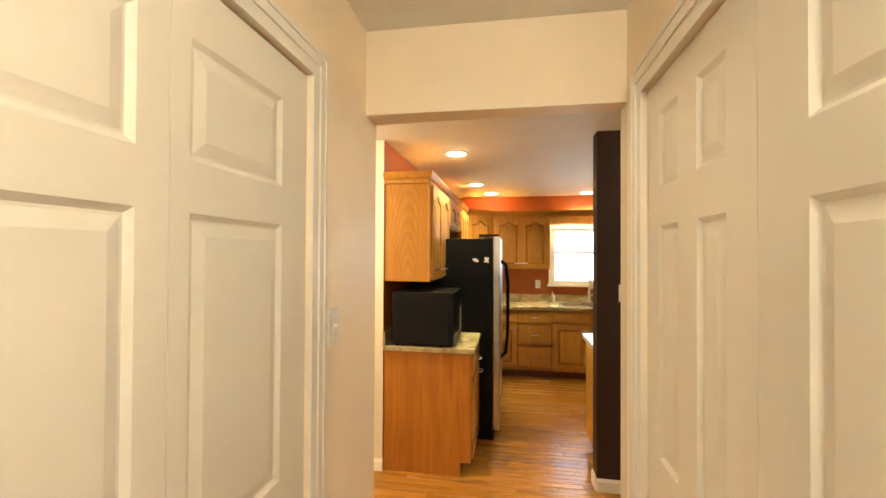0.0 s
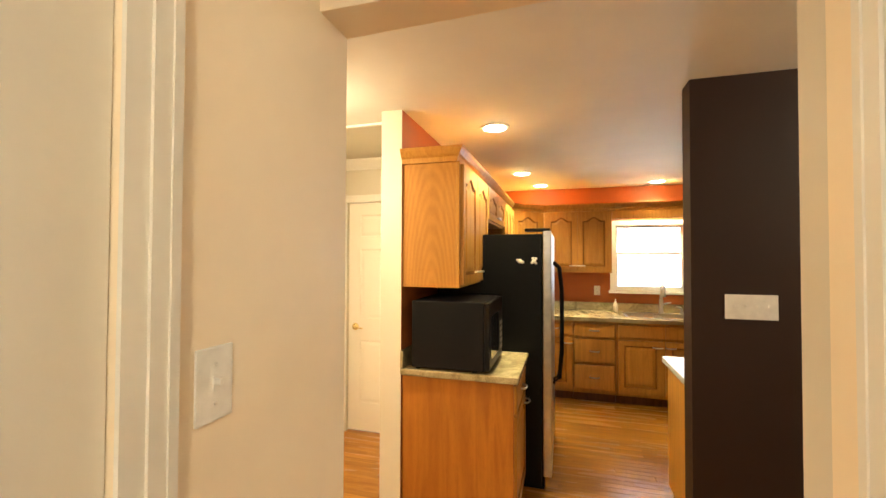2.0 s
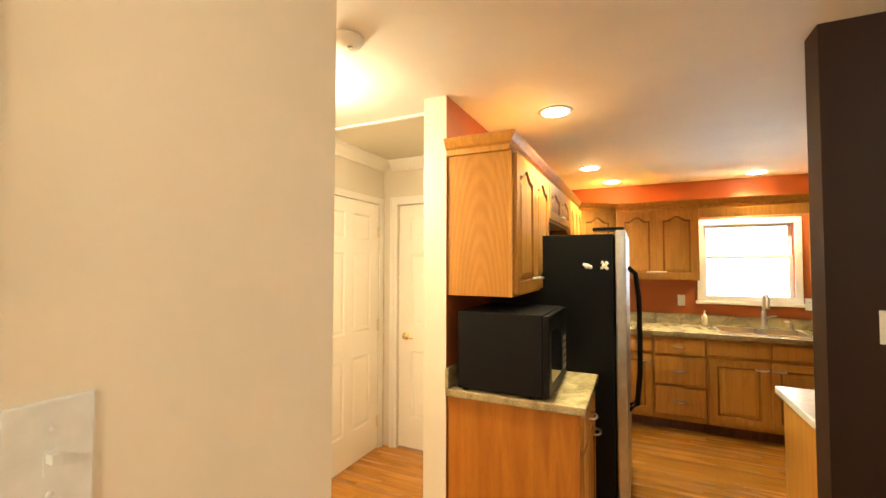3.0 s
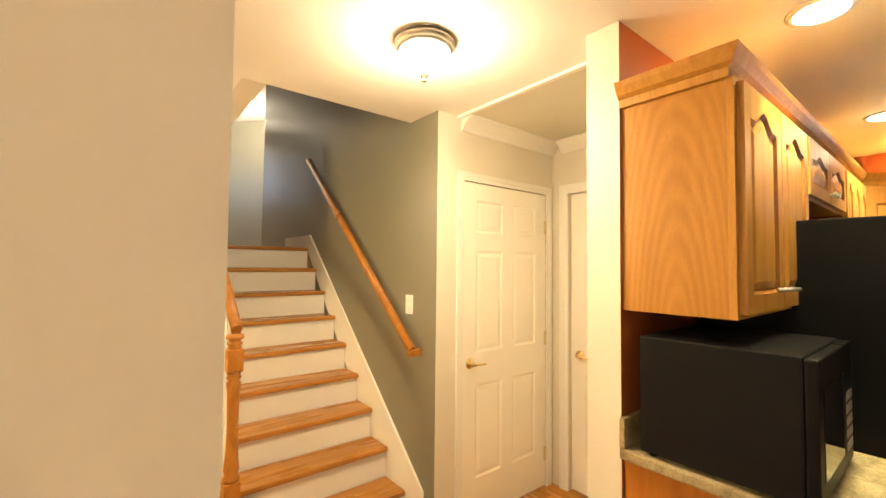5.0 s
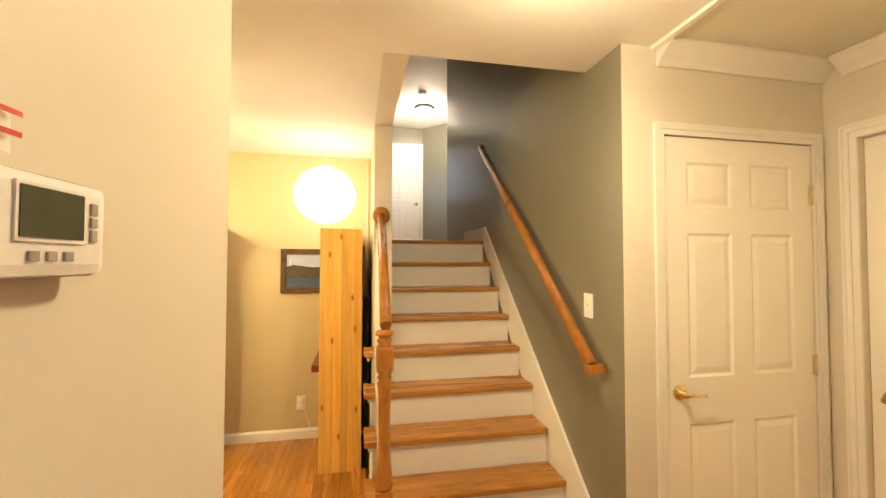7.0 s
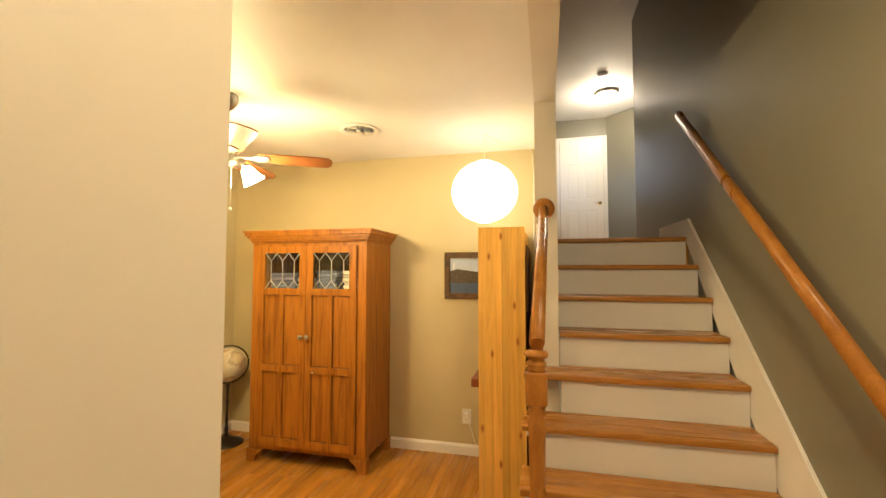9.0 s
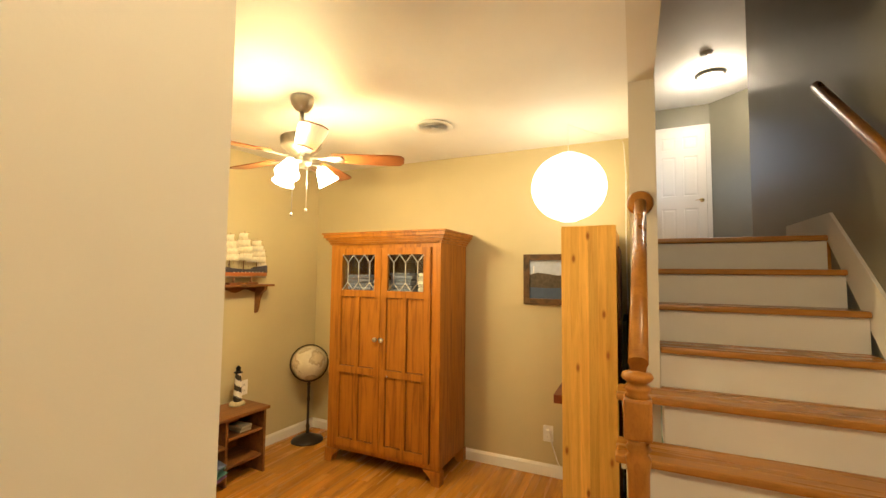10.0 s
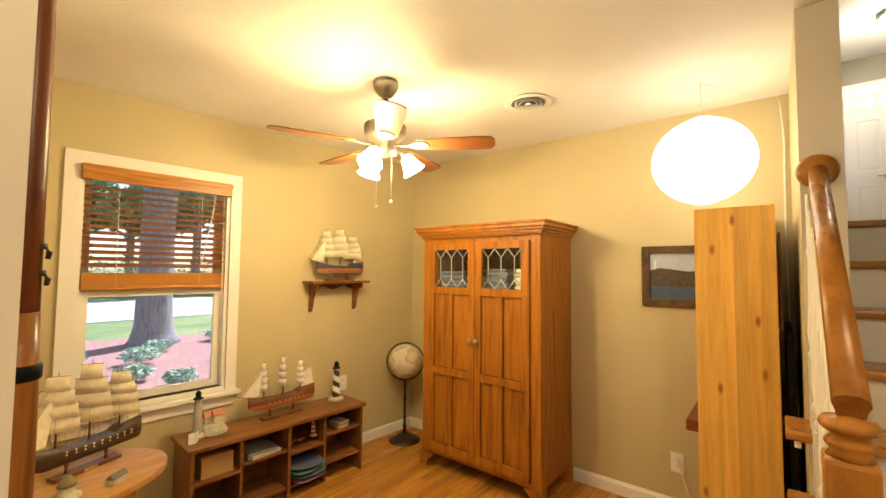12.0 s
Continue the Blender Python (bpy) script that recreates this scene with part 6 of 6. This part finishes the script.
for sx in (-1, 1):
    for sy in (-1, 1):
        bm = B()
        tube(bm, [(sx * 0.195, sy * 0.14, 0.4995), (sx * 0.2, sy * 0.145, 0.3), (sx * 0.215, sy * 0.155, 0.0)], [0.02, 0.016, 0.011], 10)
        part("leg", bm, OVAL, tb)
model_ship("large model warship with tan sails on the oval table", pose(-2.09, 2.86, 0.5985, 0, 0, 22), 0.42, BLACKH, plain("ship_dark_brown", (0.055, 0.026, 0.013), 0.4), "warship", 0.335, BLACKH, True, 4, None, 3, -45, 1.12)
ch = thing("cottage_model", "small stone cottage model on the oval table", "figurine", pose(-2.14, 3.09, 0.5985, 0, 0, 35))
bm = B()
box(bm, -0.032, 0.032, -0.016, 0.016, 0.0, 0.022)
part("cottage_wall", bm, STONE, ch)
bm = B()
prism(bm, [(-0.019, 0.0225), (0.019, 0.0225), (0.0, 0.042)], -0.034, 0.034, "x")
part("cottage_roof", bm, plain("slate_roof", (0.16, 0.14, 0.11), 0.7), ch)
ch = thing("mill_model", "small round stone mill model on the oval table", "figurine", pose(-1.99, 3.09, 0.5985))
bm = B()
lathe(bm, [(0.0, 0.0), (0.045, 0.0), (0.045, 0.008), (0.028, 0.012), (0.024, 0.045)], 16)
part("tower", bm, STONE, ch)
bm = B()
lathe(bm, [(0.03, 0.0455), (0.026, 0.06), (0.016, 0.075), (0.0, 0.085)], 16)
part("cap", bm, plain("thatch_roof", (0.24, 0.20, 0.10), 0.9), ch)

# wooden coat post beside the opening
po = thing("coat_post", "carved wooden coat post with iron hooks and black strap", "coat rack", pose(-1.742, 4.06, 0))
POSTD = wood("coat_post_dark", (0.17, 0.055, 0.02), (0.09, 0.03, 0.012), (10, 10, 0.8), 0.3, 7, 0.05)
POSTL = wood("coat_post_golden", (0.30, 0.115, 0.028), (0.10, 0.035, 0.012), (7, 7, 0.6), 0.28, 7, 0.05)
bm = B()
lathe(bm, [(0.0, 0.0), (0.033, 0.0), (0.032, 0.7), (0.031, 1.22), (0.027, 1.36), (0.0, 1.361)], 14)
part("lower_post", bm, POSTL, po)
bm = B()
lathe(bm, [(0.0, 1.3615), (0.0265, 1.3615), (0.0255, 1.6), (0.025, 1.9), (0.022, 2.05), (0.0, 2.09)], 14)
part("upper_post", bm, POSTD, po, "dark stained upper post")
bm = B()
lathe(bm, [(0.0295, 1.236), (0.0345, 1.240), (0.0345, 1.262), (0.0295, 1.266)], 16)
part("strap", bm, BLACK, po, "black strap")
for z in (1.435, 1.485):
    bm = B()
    tube(bm, [(-0.016, 0.010, z), (-0.026, 0.010, z - 0.002), (-0.033, 0.009, z - 0.014), (-0.031, 0.008, z - 0.026)], [0.006, 0.006, 0.005, 0.004], 8)
    part("hook", bm, IRON, po)
bm = B()
lathe(bm, [(0.034, 0.0), (0.12, 0.0), (0.12, 0.02), (0.06, 0.045), (0.034, 0.05)], 24)
part("foot", bm, POSTD, po)

# ---- garden beyond the windows ----
GZ = -0.35
GRASS, N_, L_, b_ = nodes_of("lawn")
v_ = mapped(N_, L_)
L_.new(ramp(N_, L_, noise_node(N_, L_, v_, 0.8, 6), [(0.3, (0.12, 0.17, 0.06)), (0.6, (0.20, 0.26, 0.10)), (0.8, (0.28, 0.30, 0.15))]), b_.inputs["Base Color"])
b_.inputs["Roughness"].default_value = 0.9
bm = B()
box(bm, -300, 300, -300, 300, GZ - 0.3, GZ)
structure("ground", bm, GRASS, "sunlit lawn", "ground")
MULCH = plain("red_mulch", (0.36, 0.20, 0.19), 0.95, 0, 0.2, 0.4, 30)
bm = B()
prism(bm, [(-4.5 + 3.4 * math.cos(2 * math.pi * i / 40) * (1 + 0.1 * math.sin(3 * i)), -4.0 + 3.7 * math.sin(2 * math.pi * i / 40) * (1 + 0.08 * math.cos(2 * i))) for i in range(40)], GZ, GZ + 0.04, "z")
structure("mulch_bed", bm, MULCH, "reddish bark mulch bed round the tree", "ground")
bm = B()
box(bm, -60, 60, -22, -12, GZ, GZ + 0.03)
structure("road", bm, plain("pale_road", (0.60, 0.60, 0.58), 0.9), "pale sunlit road beyond the lawn", "road")

LEAF = plain("leaf_green", (0.18, 0.26, 0.11), 0.6, 0, 0.3, 0.5, 6)
LEAF2 = plain("leaf_silver", (0.42, 0.56, 0.46), 0.6, 0, 0.3, 0.3, 9)
BARK, N_, L_, b_ = nodes_of("oak_bark")
v_ = mapped(N_, L_, (9, 9, 1.6))
nf = noise_node(N_, L_, v_, 3, 6, 0.65, 0.8)
L_.new(ramp(N_, L_, nf, [(0.35, (0.16, 0.155, 0.17)), (0.65, (0.36, 0.34, 0.36))]), b_.inputs["Base Color"])
b_.inputs["Roughness"].default_value = 0.9
bump(N_, L_, nf, b_, 0.8, 0.03)


def leaf_cloud(bm, rnd, centre, radii, count, size):
    for _ in range(count):
        while True:
            p = Vector((rnd.uniform(-1, 1), rnd.uniform(-1, 1), rnd.uniform(-1, 1)))
            if 0.25 < p.length < 1:
                break
        c = Vector(centre) + Vector((p.x * radii[0], p.y * radii[1], p.z * radii[2]))
        u_ = Vector((rnd.gauss(0, 1), rnd.gauss(0, 1), rnd.gauss(0, 0.6))).normalized()
        w_ = u_.cross(Vector((rnd.gauss(0, 1), rnd.gauss(0, 1), rnd.gauss(0, 1)))).normalized()
        s = size * rnd.uniform(0.6, 1.3)
        n_ = u_.cross(w_) * s * 0.15
        q = [bm.verts.new(c + u_ * s + n_), bm.verts.new(c + w_ * s * 0.45), bm.verts.new(c - u_ * s + n_), bm.verts.new(c - w_ * s * 0.45)]
        bm.faces.new(q)


def tree(label, m, r, h, crown, leaves, seed, size=0.16):
    rnd = random.Random(seed)
    ob = thing("tree", label, "tree", m)
    bm = B()
    tube(bm, [(0, 0, -0.05), (0, 0, 0.12), (0.01, 0, 0.45), (0.02, 0.01, 1.2), (-0.02, 0.02, h * 0.5), (0.05, 0, h * 0.75), (0.0, 0.05, h)], [r * 1.7, r * 1.35, r * 1.08, r, r * 0.92, r * 0.6, r * 0.25], 18)
    for k in range(7):
        a = rnd.uniform(0, 6.28)
        z = h * rnd.uniform(0.42, 0.8)
        l = crown * rnd.uniform(0.6, 0.95)
        tube(bm, [(0, 0, z), (math.cos(a) * l * 0.4, math.sin(a) * l * 0.4, z + l * 0.22), (math.cos(a) * l, math.sin(a) * l, z + l * 0.4)], [r * 0.4, r * 0.22, r * 0.08], 8)
    part("trunk", bm, BARK, ob)
    bm = B()
    for k in range(16):
        a, q = rnd.uniform(0, 6.28), rnd.uniform(0.15, 0.95)
        leaf_cloud(bm, rnd, (math.cos(a) * crown * q, math.sin(a) * crown * q, h * 0.72 + rnd.uniform(-0.2, 0.45) * h * 0.5), (crown * 0.38, crown * 0.38, crown * 0.26), leaves // 16, size)
    part("crown", bm, LEAF, ob)


tree("thick-trunked shade tree in a mulch bed outside", pose(-5.05, -6.3, GZ + 0.03), 0.36, 7.5, 3.6, 4500, 3)
for k, (x, y) in enumerate(((-14, -28), (-8, -31), (-22, -27), (-2, -30), (4, -28), (-28, -30), (-12, -36), (10, -32))):
    tree("leafy tree across the road", pose(x, y, GZ), 0.3, 8.5, 4.2, 5000, 20 + k, 0.3)
for k, (x, y, s) in enumerate(((-4.75, -5.0, 0.26), (-4.15, -3.9, 0.34), (-3.7, -2.6, 0.26), (-3.25, -4.6, 0.28), (-6.2, -5.6, 0.3), (-4.1, -1.9, 0.24), (-5.4, -3.2, 0.26))):
    rnd = random.Random(50 + k)
    bm = B()
    leaf_cloud(bm, rnd, (0, 0, s * 0.55), (s, s, s * 0.42), 300, 0.055)
    solo("garden_shrub", bm, LEAF2, "low pale green shrub in the mulch bed", "shrub", pose(x, y, GZ + 0.04), "mulch bed shrubs")
bm = B()
rnd = random.Random(9)
for k in range(70):
    leaf_cloud(bm, rnd, (-36 + k, -26 + rnd.uniform(-1, 1), GZ + 1.3), (1.2, 0.8, 1.3), 160, 0.13)
solo("hedge", bm, LEAF, "dense green hedge beyond the road", "hedge", kind="stuff")
# Made-up white house, put here so the kitchen window looks out on brightness
bm = B()
box(bm, -14, 16, 21, 29, GZ, 5.6)
nh = thing("neighbour_house", "added white house shape that keeps the kitchen window bright", "house", Matrix())
part("wall", bm, paint("white_siding", (0.82, 0.82, 0.80), 0.6), nh)
bm = B()
prism(bm, [(20.6, 5.6), (29.4, 5.6), (25, 8.2)], -14.5, 16.5, "x")
part("roof", bm, plain("grey_shingles", (0.2, 0.19, 0.18), 0.9), nh)

# ---- strip floor, board by board ----
def spans(y):
    """Where the floor runs along x at this y."""
    if y < 2.25:
        return [(HL - 0.05, HR + 0.05)]
    if y < 4.70:
        return [(WX - 0.05, AX + 0.10), (HL - 0.05, HR + 0.05)]
    if y < 5.20:
        return [(WX - 0.05, 3.2)]
    if y < 6.20:
        return [(-2.62, 3.2)]
    if y < 7.30:
        return [(DX - 0.04, -1.33), (KX - 0.02, 3.2)]
    return [(KX - 0.02, 3.2)]


rnd = random.Random(4)
STRIP = 0.0572
rest = B()
count = 0
y = 1.0
while y < KY:
    for a, b in spans(y + STRIP / 2):
        x = a - rnd.uniform(0, 0.7)
        while x < b:
            n = x + rnd.choice((0.55, 0.75, 0.9, 1.05, 1.3))
            p, q = max(a, x) + 0.0004, min(b, n) - 0.0004
            x = n
            if q - p < 0.02:
                continue
            near_study = -4.45 < p and q < -1.9 and 2.6 < y < 4.9
            near_kitchen = -0.7 < p and q < 1.3 and 6.9 < y < 8.75
            near_lobby = -1.0 < p and q < 1.2 and 5.5 < y < 6.4
            bm = B() if (near_study or near_kitchen or near_lobby) and count < 300 else rest
            e = 0.0009
            y0, y1 = y + 0.0003, y + STRIP - 0.0003
            lo = [bm.verts.new(v) for v in ((p, y0, -0.015), (q, y0, -0.015), (q, y1, -0.015), (p, y1, -0.015))]
            mi_ = [bm.verts.new(v) for v in ((p, y0, -e), (q, y0, -e), (q, y1, -e), (p, y1, -e))]
            hi = [bm.verts.new(v) for v in ((p + e, y0 + e, 0), (q - e, y0 + e, 0), (q - e, y1 - e, 0), (p + e, y1 - e, 0))]
            for k in range(4):
                j = (k + 1) % 4
                bm.faces.new((lo[k], lo[j], mi_[j], mi_[k]))
                bm.faces.new((mi_[k], mi_[j], hi[j], hi[k]))
            bm.faces.new(hi)
            if bm is not rest:
                part("floor_board", bm, OAKX, floor)
                count += 1
    y += STRIP
tagged(part("floor_boards", rest, OAKI, floor), kind="stuff")
